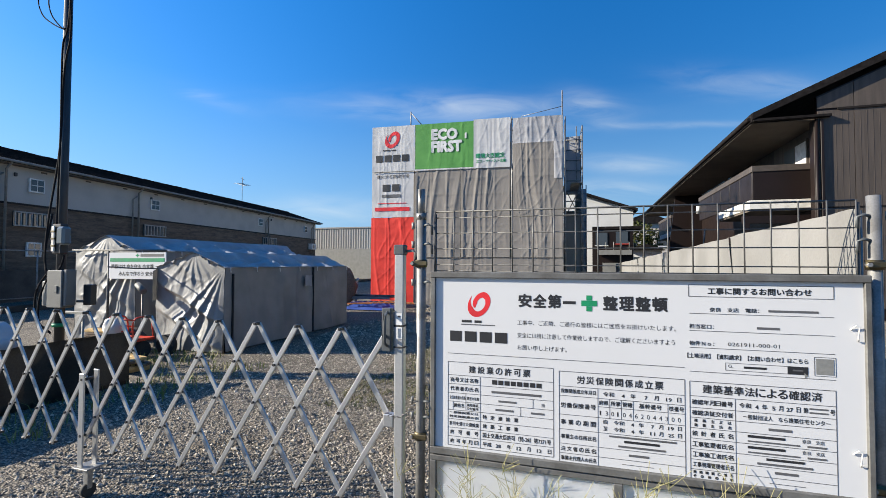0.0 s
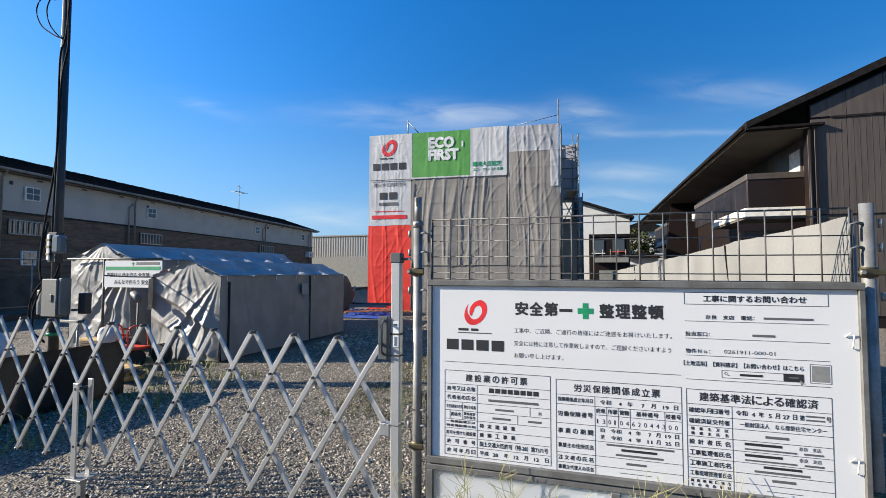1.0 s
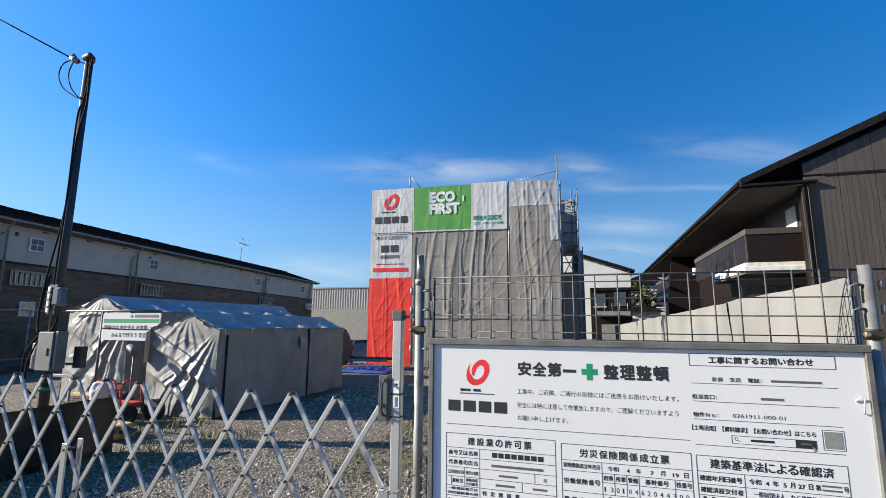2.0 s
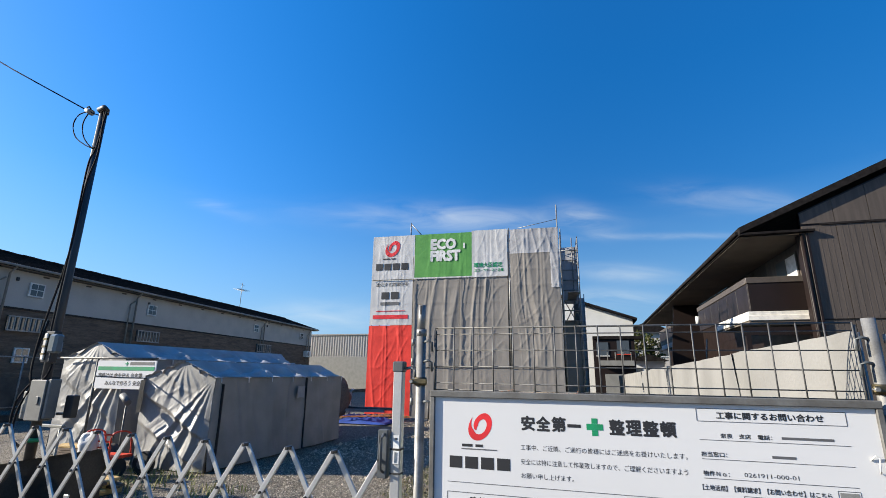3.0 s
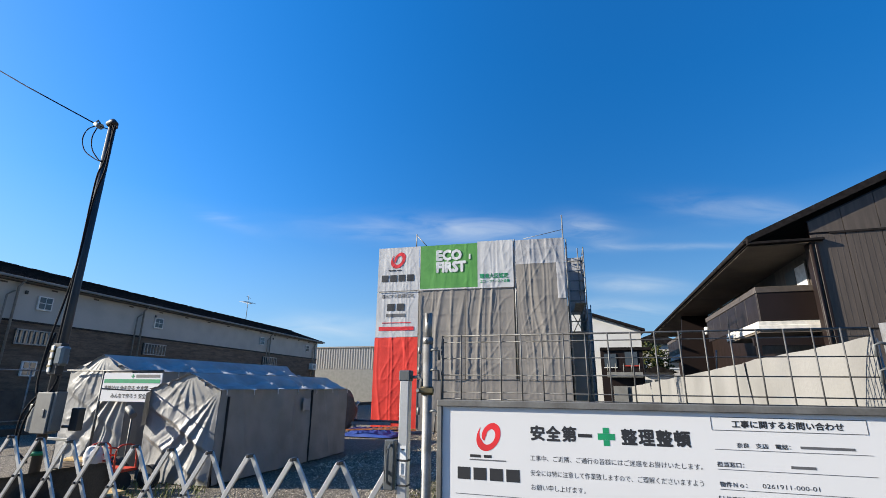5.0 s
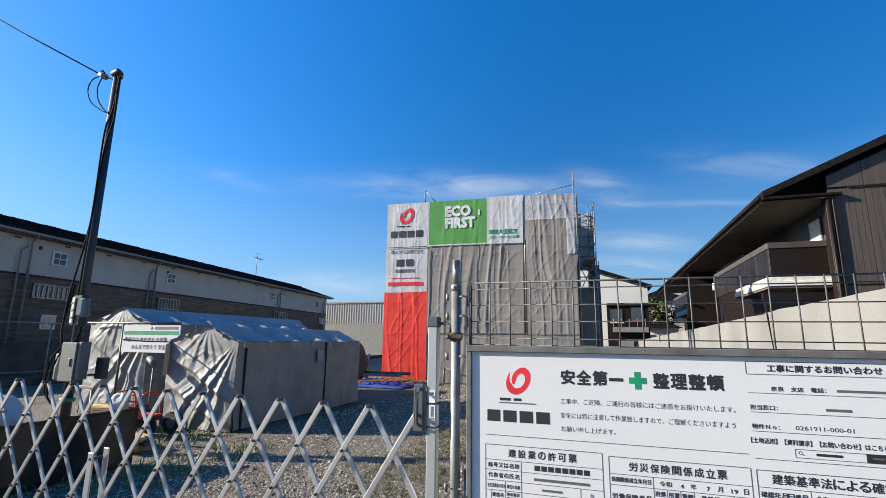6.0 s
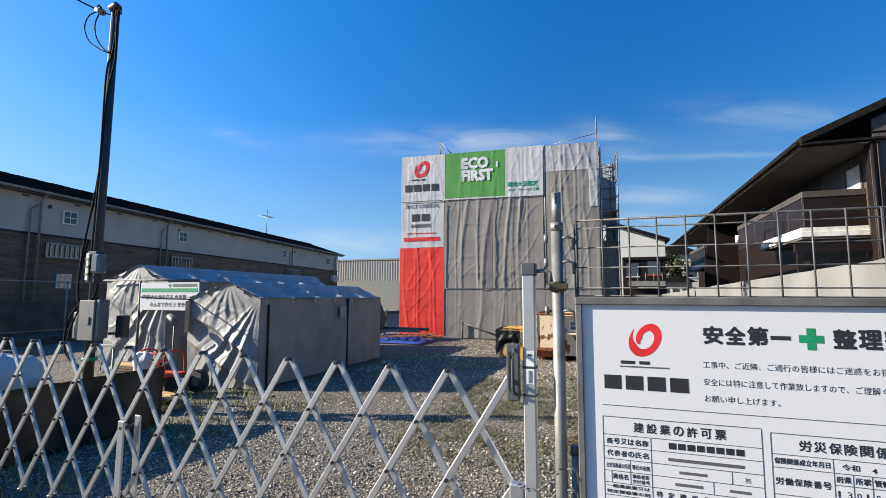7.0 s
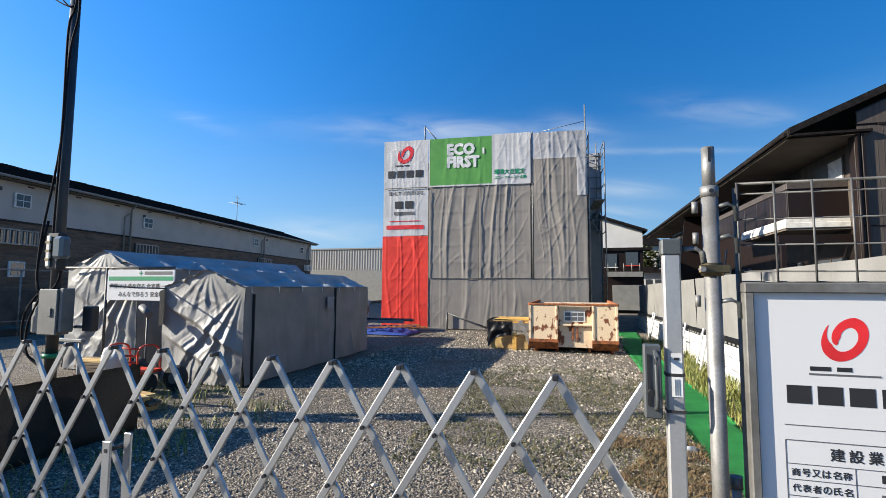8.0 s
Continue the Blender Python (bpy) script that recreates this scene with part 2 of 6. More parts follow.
SHEET_BEIGE = material("pale_wall_sheet", (0.195, 0.190, 0.180), 0.8, 0, (0.155, 0.151, 0.143), 1.2, fine=60, grain=0.05, bump=0.2, depth=0.01)
MAT_GREEN = material("green_walkway_mat", (0.02, 0.33, 0.075), 0.85, 0, (0.015, 0.26, 0.06), 3.0, fine=200, grain=0.2, bump=0.5, depth=0.006)
BIN_PAINT = material("rusty_cream_paint", (0.66, 0.50, 0.33), 0.65, 0, (0.17, 0.052, 0.020), 4.5, (0.545, 0.60), 40, 0.25, 0.4, 0.005, (1.5, 1.5, 1.0), detail=9.0)
RUST = material("rust", (0.34, 0.105, 0.030), 0.85, 0, (0.12, 0.040, 0.018), 9.0, fine=60, grain=0.25, bump=0.4)
YELLOW_WOOD = material("yellow_formwork", (0.62, 0.37, 0.09), 0.6, 0, (0.50, 0.28, 0.07), 3.0, stretch=(1, 1, 5))
OLD_WOOD = material("weathered_plank", (0.15, 0.105, 0.070), 0.85, 0, (0.085, 0.060, 0.042), 4.0, grain=0.25, stretch=(1, 6, 6))
OCHRE = material("ochre_plank", (0.50, 0.33, 0.13), 0.7, 0, (0.36, 0.22, 0.08), 4.0)
BLUE_SHEET = material("blue_tarpaulin", (0.016, 0.055, 0.26), 0.6, 0, (0.012, 0.04, 0.18), 5.0, fine=40, bump=0.3)
CONCRETE = material("dark_concrete", (0.065, 0.06, 0.052), 0.9, 0, (0.035, 0.032, 0.028), 2.0, fine=50, grain=0.2, bump=0.3)
POLE_GREY = material("pole_steel", (0.040, 0.042, 0.045), 0.45, 0.1, (0.030, 0.031, 0.033), 3.0, bump=0.05)
BOX_DARK = material("weathered_grey_box", (0.135, 0.135, 0.128), 0.55, 0.1, (0.105, 0.105, 0.10), 3.0, bump=0.03)
BOX_GREY = material("grey_box", (0.24, 0.24, 0.225), 0.5, 0.1, (0.20, 0.20, 0.188), 3.0, bump=0.03)
WHITE_PVC = material("white_pvc", (0.68, 0.68, 0.66), 0.5, grain=0.04, bump=0.03)
FAR_WALL = material("far_white_wall", (0.60, 0.60, 0.58), 0.8, 0, (0.52, 0.52, 0.50), 0.6, grain=0.04)
SHED_METAL = material("ribbed_metal", (0.44, 0.42, 0.38), 0.6, 0.1, (0.38, 0.36, 0.33), 0.5, grain=0.04)
GRASS = material("grass_blade", (0.13, 0.16, 0.035), 0.7, 0, (0.24, 0.21, 0.06), 7.0, grain=0.2, bump=0)
MOSS = material("moss", (0.075, 0.085, 0.03), 0.9, 0, (0.13, 0.105, 0.045), 5.0, grain=0.25, bump=0)
DRY_GRASS = material("dry_grass", (0.21, 0.13, 0.06), 0.85, 0, (0.10, 0.075, 0.035), 5.0, grain=0.25, bump=0)
SEED_GRASS = material("seeding_grass", (0.34, 0.30, 0.15), 0.8, 0, (0.22, 0.22, 0.08), 9.0, bump=0)
ORANGE_RED = material("red_tool_paint", (0.62, 0.05, 0.02), 0.5, bump=0.05)
DARK_GLASS = glass("window_glass")
PALE_GLASS = glass("pale_glass", (0.13, 0.15, 0.16))
LEAF = material("far_leaf", (0.045, 0.062, 0.020), 0.9, 0, (0.075, 0.062, 0.024), 3.0, grain=0.3, bump=0, gloss=0.08)
STONE = gravel_stone()


# ---- builders ----
def box(bm, x0, x1, y0, y1, z0, z1, bevel=0.0):
    made = bmesh.ops.create_cube(bm, size=1.0)["verts"]
    bmesh.ops.scale(bm, vec=(x1 - x0, y1 - y0, z1 - z0), verts=made)
    bmesh.ops.translate(bm, vec=((x0 + x1) / 2, (y0 + y1) / 2, (z0 + z1) / 2), verts=made)
    if bevel:
        edges = list({e for v in made for e in v.link_edges})
        bmesh.ops.bevel(bm, geom=edges, offset=bevel, segments=1, affect="EDGES", profile=0.5)
    return bm


def boxed(*size, bevel=0.0):
    return box(bmesh.new(), *size, bevel=bevel)


def bar(bm, p, q, w, d, bevel=0.0):
    """A flat bar from p to q, w wide and d deep."""
    p, q = Vector(p), Vector(q)
    run = q - p
    made = bmesh.ops.create_cube(bm, size=1.0)["verts"]
    bmesh.ops.scale(bm, vec=(w, d, run.length), verts=made)
    if bevel:
        edges = list({e for v in made for e in v.link_edges})
        made = list({v for f in bmesh.ops.bevel(bm, geom=edges, offset=bevel, segments=1, affect="EDGES")["faces"] for v in f.verts} | {v for v in made if v.is_valid})
    z = run.normalized()
    y = Vector((0, 1, 0)) if abs(z.y) < 0.95 else Vector((1, 0, 0))
    x = y.cross(z).normalized()
    y = z.cross(x)
    turn = Matrix((x, y, z)).transposed().to_4x4()
    bmesh.ops.transform(bm, matrix=Matrix.Translation((p + q) / 2) @ turn, verts=made)
    return bm


def tube(bm, points, r, sides=10, closed_ends=True):
    """A round tube through points; r may be a list."""
    pts = [Vector(p) for p in points]
    rings = []
    for i, p in enumerate(pts):
        way = (pts[min(i + 1, len(pts) - 1)] - pts[max(i - 1, 0)]).normalized()
        side = way.cross(Vector((0, 0, 1)) if abs(way.z) < 0.9 else Vector((0, 1, 0))).normalized()
        up = side.cross(way)
        rad = r[i] if isinstance(r, (list, tuple)) else r
        rings.append([bm.verts.new(p + (side * math.cos(k * math.tau / sides) + up * math.sin(k * math.tau / sides)) * rad) for k in range(sides)])
    for one, two in zip(rings, rings[1:]):
        for k in range(sides):
            f = bm.faces.new((one[k], one[(k + 1) % sides], two[(k + 1) % sides], two[k]))
            f.smooth = True
    if closed_ends:
        bm.faces.new(rings[0][::-1])
        bm.faces.new(rings[-1])
    return bm


def tubed(points, r, sides=10):
    return tube(bmesh.new(), points, r, sides)


def prism(outline, axis, lo, hi, bm=None):
    """Extrudes a 2D outline along an axis ('x', 'y' or 'z')."""
    bm = bm or bmesh.new()
    def at(p, w):
        return {"x": (w, p[0], p[1]), "y": (p[0], w, p[1]), "z": (p[0], p[1], w)}[axis]
    one, two = [bm.verts.new(at(p, lo)) for p in outline], [bm.verts.new(at(p, hi)) for p in outline]
    bm.faces.new(one)
    bm.faces.new(two[::-1])
    for k in range(len(outline)):
        j = (k + 1) % len(outline)
        bm.faces.new((one[k], two[k], two[j], one[j]))
    bmesh.ops.recalc_face_normals(bm, faces=bm.faces)
    return bm


def sheet(fn, nu, nv, thick=0.0):
    """A surface from fn(u, v), u and v from 0 to 1, with a back side when thick is given."""
    bm = bmesh.new()
    v = [[bm.verts.new(fn(i / nu, j / nv)) for j in range(nv + 1)] for i in range(nu + 1)]
    for i in range(nu):
        for j in range(nv):
            bm.faces.new((v[i][j], v[i + 1][j], v[i + 1][j + 1], v[i][j + 1])).smooth = True
    if thick:
        bmesh.ops.solidify(bm, geom=bm.faces[:], thickness=thick)
    return bm


def mesh_of(name, bm, mat):
    me = bpy.data.meshes.new(name)
    bm.normal_update()
    bm.to_mesh(me)
    bm.free()
    me.materials.append(mat)
    return me


def part(name, bm, mat, parent, label="", at=None):
    ob = new(name, mesh_of(name, bm, mat))
    ob.parent = parent
    if at is not None:
        ob.matrix_basis = at
    if label:
        ob["label"] = label
    return ob


def thing(name, a, b, z, label, category, turn=0.0, group="", kind=""):
    ob = new(name)
    ob.empty_display_size = 0.1
    ob.matrix_basis = SITE @ pose(a, b, z, 0, 0, turn)
    return tagged(ob, label, category, group, kind)


def single(name, bm, mat, a, b, z, label, category, turn=0.0, group="", kind=""):
    ob = new(name, mesh_of(name, bm, mat))
    ob.matrix_basis = SITE @ pose(a, b, z, 0, 0, turn)
    return tagged(ob, label, category, group, kind)


def lettering(body, size, bold=0.0, align="LEFT", squeeze=1.0):
    """A mesh of flat letters in the built-in font, standing in the xz plane."""
    c = bpy.data.curves.new("lettering", "FONT")
    c.body, c.size, c.align_x = body, size, align
    c.resolution_u = 2
    ob = new("lettering", c)
    bpy.context.view_layer.update()
    me = bpy.data.meshes.new_from_object(ob.evaluated_get(bpy.context.evaluated_depsgraph_get()))
    bpy.data.objects.remove(ob)
    bpy.data.curves.remove(c)
    bm = bmesh.new()
    # a heavier stroke comes from copies set a hair apart
    shifts = [(0, 0)] + ([(bold * math.cos(k * math.pi / 4), bold * math.sin(k * math.pi / 4)) for k in range(8)] if bold else [])
    for k, (dx, dy) in enumerate(shifts):
        before = len(bm.verts)
        bm.from_mesh(me)
        bm.verts.ensure_lookup_table()
        for v in bm.verts[before:]:
            v.co = ((v.co.x + dx) * squeeze, -0.00004 * k, v.co.y + dy)
    bpy.data.meshes.remove(me)
    return bm


def wrinkle(x, z, seed, tall=1.0):
    """Hanging folds: long and mostly upright."""
    n = noise.noise((x * 1.6 + seed, z * 0.28, seed * 0.7)) * 0.6
    n += noise.noise((x * 4.5 + 0.6 * z + seed, z * 0.5, seed)) * 0.28
    n += noise.noise((x * 5.0 - 1.1 * z, z * 1.6, seed + 4)) * 0.12
    return n * tall



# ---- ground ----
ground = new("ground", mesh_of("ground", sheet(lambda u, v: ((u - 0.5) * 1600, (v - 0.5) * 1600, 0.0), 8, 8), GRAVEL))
tagged(ground, "grey crushed-stone yard with earth patches", "ground", kind="structure")
road = single("road", boxed(-60, 60, -7.5, 0, -0.05, 0.004), ASPHALT, 0, -3.6, 0, "dark asphalt street in front of the yard", "road", kind="structure")

# ---- street fence: gate, posts, notice board ----
gate = thing("folding_gate", 0, 0.06, 0, "silver aluminium scissor folding gate, drawn shut", "gate", -1.0)
TIP, PITCH, TOP, LOW = -0.598, 0.2885, 1.228, 0.297
RISE = 0.010   # the lattice climbs a little towards its far end
TIPS = 14
def lattice_z(k):
    return LOW + (TOP - LOW) * k / 4
for i in range(-1, TIPS):
    # one bar leans to the right on the street side, one to the left behind it
    a_top = TIP - PITCH * i
    for front in (True, False):
        lean = -1 if front else 1
        x0, z0, x1, z1 = a_top, TOP, a_top + lean * 2 * PITCH, LOW
        limit = TIP + PITCH
        if x0 > limit + 0.001:
            continue
        if x1 > limit:
            f = (limit - x0) / (x1 - x0)
            if f < 0.05:
                continue
            x1, z1 = limit, z0 + f * (z1 - z0)
        y = -0.016 if front else 0.016
        z0, z1 = z0 + RISE * (TIP - x0), z1 + RISE * (TIP - x1)
        part("lattice_bar", bar(bmesh.new(), (x0, y, z0), (x1, y, z1), 0.030, 0.012, 0.003), ALU, gate)
# bars that start on the end post and not at a tip
for k, z_from in ((2, lattice_z(2)),):
    part("lattice_bar", bar(bmesh.new(), (TIP + PITCH, -0.016, z_from), (TIP, -0.016, LOW), 0.030, 0.012, 0.003), ALU, gate)
rivet_mesh = mesh_of("rivet", tubed([(0, -0.034, 0), (0, 0.030, 0)], 0.008, 8), BLACK)
cap_mesh = mesh_of("tip_cap", boxed(-0.010, 0.010, -0.026, 0.026, -0.008, 0.010, bevel=0.003), BLACK)
for i in range(2 * TIPS - 1):
    for k in range(5):
        if (k + i) % 2:
            continue
        mesh = cap_mesh if k in (0, 4) else rivet_mesh
        ob = new("tip_cap" if k in (0, 4) else "rivet", mesh)
        ob.parent = gate
        ob.matrix_basis = pose(TIP - PITCH * i / 2, 0, lattice_z(k) + RISE * PITCH * i / 2)
gate_end = part("end_post", boxed(-0.026, 0.026, -0.022, 0.022, 0.03, 1.66, bevel=0.005), POST_ALU, gate, at=pose(-0.225, -0.03, 0))
part("post_cap", boxed(-0.031, 0.031, -0.026, 0.026, 1.645, 1.70, bevel=0.006), DARK_STEEL, gate_end)
part("post_label", boxed(-0.012, 0.020, -0.0245, -0.0225, 1.20, 1.335), WHITE_PVC, gate_end, "small white printed label")
part("label_bar", boxed(-0.004, 0.010, -0.0262, -0.0247, 1.314, 1.322), INK, gate_end)
for k in range(3):
    part("label_line", boxed(-0.003 + 0.006 * k, -0.0024 + 0.006 * k, -0.0262, -0.0247, 1.205, 1.255), BOX_GREY, gate_end)
part("strap", boxed(-0.028, 0.028, -0.025, 0.024, 1.262, 1.272), RUBBER, gate_end, "black strap")
part("strap", boxed(-0.028, 0.028, -0.025, 0.024, 1.150, 1.158), RUBBER, gate_end, "black strap")
latch = part("latch_plate", boxed(-0.030, 0.022, -0.020, 0.020, 1.13, 1.36, bevel=0.004), DARK_STEEL, gate, "grey latch plate", at=pose(-0.288, -0.045, 0))
part("pull_handle", tubed([(0.004, -0.02, 1.16), (0.004, -0.05, 1.175), (0.004, -0.055, 1.20), (0.004, -0.055, 1.30), (0.004, -0.05, 1.325), (0.004, -0.02, 1.34)], 0.007), DARK_STEEL, latch)
part("latch_bolt", tubed([(-0.012, -0.019, 1.215), (-0.012, -0.04, 1.215)], 0.009, 8), BLACK, latch)
part("latch_slot", boxed(-0.021, -0.011, -0.0225, -0.019, 1.17, 1.33), BLACK, latch)
part("pivot_bracket", boxed(-0.03, 0.03, -0.03, 0.02, 0.725, 0.795, bevel=0.006), ALU, gate, at=pose(-0.285, -0.02, 0))
part("latch_arm", tubed([(-0.19, -0.03, 1.665), (-0.15, -0.035, 1.668), (-0.135, -0.04, 1.655), (-0.132, -0.045, 1.62)], 0.008), GALV, gate)
caster = part("caster_leg", boxed(-0.024, 0.024, -0.012, 0.0, 0.21, 0.84, bevel=0.003), ALU, gate, at=pose(-2.565, -0.045, 0))
part("back_strut", boxed(0.014, 0.058, 0.060, 0.072, 0.21, 0.86, bevel=0.003), ALU, caster)
part("foot_plate", boxed(-0.045, 0.10, -0.03, 0.10, 0.20, 0.212, bevel=0.003), GALV, caster)
part("wheel_fork", boxed(0.0, 0.05, 0.015, 0.05, 0.06, 0.20, bevel=0.004), GALV, caster)
part("wheel", tubed([(0.008, 0.033, 0.048), (0.042, 0.033, 0.048)], 0.047, 20), RUBBER, caster)
part("bolt_head", tubed([(0, -0.014, 0.80), (0, 0.09, 0.80)], 0.010, 6), BLACK, caster)
part("bolt_head", tubed([(0, -0.014, 0.42), (0, 0.09, 0.42)], 0.010, 6), BLACK, caster)


def hook_clip(x, z, side, parent):
    part("hook_bolt", tubed([(x + side * 0.02, -0.012, z), (x + side * 0.045, -0.02, z + 0.006), (x + side * 0.065, -0.022, z - 0.004), (x + side * 0.068, -0.022, z - 0.05)], 0.0068, 8), DARK_STEEL, parent)
    part("hook_sleeve", tubed([(x - side * 0.045, -0.004, z - 0.018), (x - side * 0.045, -0.004, z + 0.018)], 0.009, 8), GALV, parent)


def fence_post(a, top, pin, label):
    post = thing("fence_post", a, 0.03, 0, label, "post", group="fence posts")
    part("tube", tubed([(0, 0, 0), (0, 0, top)], 0.0243, 20), GALV, post)
    if pin:
        part("joint_collar", tubed([(0, 0, top - 0.032), (0, 0, top + 0.001)], 0.0268, 20), GALV, post)
        part("joint_pin", tubed([(0, 0, top), (0, 0, pin)], 0.0195, 16), GALV, post)
        part("pin_slot", boxed(-0.004, 0.004, -0.0205, -0.012, pin - 0.05, pin - 0.004), BLACK, post)
        part("pin_hole", tubed([(0, -0.0285, top - 0.016), (0, -0.026, top - 0.016)], 0.007, 10), BLACK, post)
    for z in (1.60, 0.70):
        clamp = part("clamp", tubed([(0, 0, z - 0.02), (0, 0, z + 0.02)], 0.032, 14), OLD_BRASS, post, "tarnished brass-coloured coupler")
        part("clamp_ear", boxed(-0.044, 0.044, -0.037, -0.022, z - 0.013, z + 0.013, bevel=0.004), OLD_BRASS, clamp)
        part("clamp_nut", tubed([(-0.036, -0.048, z), (-0.036, -0.02, z)], 0.009, 6), GALV, clamp)
    for z in (1.80, 1.70, 1.50, 0.88, 0.80):
        hook_clip(0, z, 1 if a < 1 else -1, post)
    return post


post_left = fence_post(-0.106, 1.865, 1.995, "weathered galvanised scaffold-tube post with a bare joint pin")
post_right = fence_post(1.862, 1.885, 0, "galvanised scaffold-tube post beside the notice board")
part("drop_tube", tubed([(0.052, 0.03, 0.25), (0.052, 0.03, 0.93)], 0.015, 10), GALV, post_left)
part("tube_cap", tubed([(0.052, 0.03, 0.925), (0.052, 0.03, 0.96)], 0.018, 10), DARK_STEEL, post_left)
chain = thing("chain", -0.16, -0.01, 0.88, "loose steel chain tying gate to post", "chain")
for k in range(11):
    f = k / 10
    p = Vector((-0.105 + 0.16 * f, -0.035 + 0.01 * math.sin(f * 3), -0.06 + 0.075 * f - 0.05 * math.sin(f * math.pi)))
    way = Vector((0.011, 0.0, 0.006)) if k % 2 else Vector((0.010, 0.006, 0.0))
    part("chain_link", tubed([p - way, p - way * 0.3 + Vector((0, -0.004, 0.003)), p + way], 0.0032, 6), GALV, chain)

# wire mesh panel behind and above the board
panel = thing("mesh_panel", 0, 0.035, 0, "grey welded wire-mesh fence panel", "fence")
for z in (1.562, 1.594, 1.677, 1.758, 1.839, 1.872):
    part("wire", tubed([(-0.03, 0, z), (1.806, 0, z - 0.004)], 0.0048 if z > 1.86 else 0.0030, 6), WIRE, panel)
for k in range(19):
    x = -0.028 + 1.83 * k / 18
    part("wire", tubed([(x, -0.007, 1.54), (x, -0.007, 1.874 - 0.004 * k / 18)], 0.0034, 6), WIRE, panel)
for x in (-0.03, 1.812):
    part("side_rail", tubed([(x, 0.004, 0.05), (x, 0.004, 1.86)], 0.008, 8), WIRE, panel)

board = thing("notice_board", 0, 0, 0, "white construction-site notice board with black printed tables in a grey frame", "sign")
board.matrix_basis = pose(-0.0283, 2.476, 0.002, 0, 0, -17.4) @ Matrix.Diagonal((0.986, 1, 1, 1))
part("panel", boxed(-0.010, 1.822, -0.004, 0.004, 0.670, 1.526), BOARD_WHITE, board)
part("frame_top", boxed(-0.035, 1.845, -0.020, 0.022, 1.526, 1.556, bevel=0.003), FRAME_GREY, board)
part("frame_bottom", boxed(-0.035, 1.845, -0.022, 0.022, 0.636, 0.670, bevel=0.003), FRAME_GREY, board)
part("frame_side", boxed(-0.035, -0.010, -0.018, 0.020, 0.670, 1.526, bevel=0.003), FRAME_GREY, board)
part("frame_side", boxed(1.822, 1.845, -0.018, 0.020, 0.670, 1.526, bevel=0.003), FRAME_GREY, board)
for z in (1.335, 0.84):
    part("wire_tie", tubed([(1.775, -0.006, z), (1.79, -0.016, z + 0.02), (1.80, -0.02, z + 0.012), (1.795, -0.02, z - 0.03), (1.80, -0.008, z - 0.045)], 0.003, 6), WHITE_PVC, board)
lower = thing("lower_fence_panel", 0, -0.016, 0, "white sheet panel below the notice board", "fence panel")
part("sheet", sheet(lambda u, v: (0.0 + 1.81 * u, 0.006 * noise.noise((u * 9, v * 3, 2)), 0.06 + 0.56 * v), 30, 10, 0.004), LOWER_WHITE, lower)
part("frame_rail", boxed(-0.035, 1.845, -0.012, 0.016, 0.605, 0.632, bevel=0.003), FRAME_GREY, lower)
part("frame_rail", boxed(-0.035, 1.845, -0.012, 0.016, 0.03, 0.06, bevel=0.003), FRAME_GREY, lower)
part("upright", boxed(-0.035, -0.002, -0.012, 0.016, 0.0, 0.605, bevel=0.003), FRAME_GREY, lower)
part("upright", boxed(0.845, 0.885, -0.018, 0.010, 0.0, 0.605, bevel=0.003), FRAME_GREY, lower)
part("upright", boxed(1.812, 1.845, -0.012, 0.016, 0.0, 0.605, bevel=0.003), FRAME_GREY, lower)

# ---- the building under scaffold sheeting ----
FACE = (-7.52, 14.87)
FACE_TURN = 3.5
scaffold = thing("scaffold", FACE[0], FACE[1], 0, "steel-pipe scaffold hung with grey, white, green and red mesh sheets", "scaffold", FACE_TURN)


def fold(s, z):
    """How far the hung sheets stand out or in at s along the front and height z."""
    def ridge(p, sharp=8.0):
        return max(0.0, 1 - sharp * abs(noise.noise(p))) ** 1.3
    slack = max(0.0, 0.35 + 1.1 * noise.noise((s * 0.45 + 7.0, z * 0.35, 2.0)))
    drape = 0.034 * noise.noise((s * 0.55 + 0.15 * z, z * 0.22, 3.0))
    # long folds that hang from the ties and lean as they come down
    lean = s + 0.08 * z * math.sin(s * 1.1 + 0.8) + 0.18 * noise.noise((s * 0.6, z * 0.4, 21.0))
    crease = 0.034 * ridge((lean * 1.3, z * 0.10, 6.0), 5.0) * slack
    crease += 0.013 * ridge((lean * 2.7 + 5.0, z * 0.16, 12.0))
    crease += 0.009 * ridge((s * 1.6 - 0.9 * z, z * 0.5 + 0.3 * s, 31.0), 10.0)
    crumple = 0.003 * ridge((s * 4.0, z * 3.2, 15.0)) + 0.002 * noise.noise((s * 7.0, z * 6.0, 9.0))
    # eyelet seams of the cloth, a slight ridge each
    seam = 0.008 * abs(math.cos(s * math.pi / 0.615)) ** 60 + 0.007 * abs(math.cos(z * math.pi / 0.61)) ** 60
    return drape + crease + crumple + seam


def hung(name, s0, s1, z0, z1, mat, label="", amount=1.0, out=0.0, thick=0.0):
    nu, nv = max(4, int((s1 - s0) / 0.028)), max(4, int((z1 - z0) / 0.045))
    def fn(u, v):
        s, z = s0 + (s1 - s0) * u, z0 + (z1 - z0) * v
        edge = min(1.0, 6 * min(u, 1 - u)) * 0.7 + 0.3
        return (s, -out - amount * edge * fold(s, z), z)
    return part(name, sheet(fn, nu, nv, thick), mat, scaffold, label)


def on_sheet(name, bm, mat, s, z, amount, out, parent=None):
    """Printing that follows the folds of the sheet under it."""
    for v in bm.verts:
        v.co = Vector((s + v.co.x, -out + v.co.y - amount * fold(s + v.co.x, z + v.co.z), z + v.co.z))
    return part(name, bm, mat, parent or scaffold)


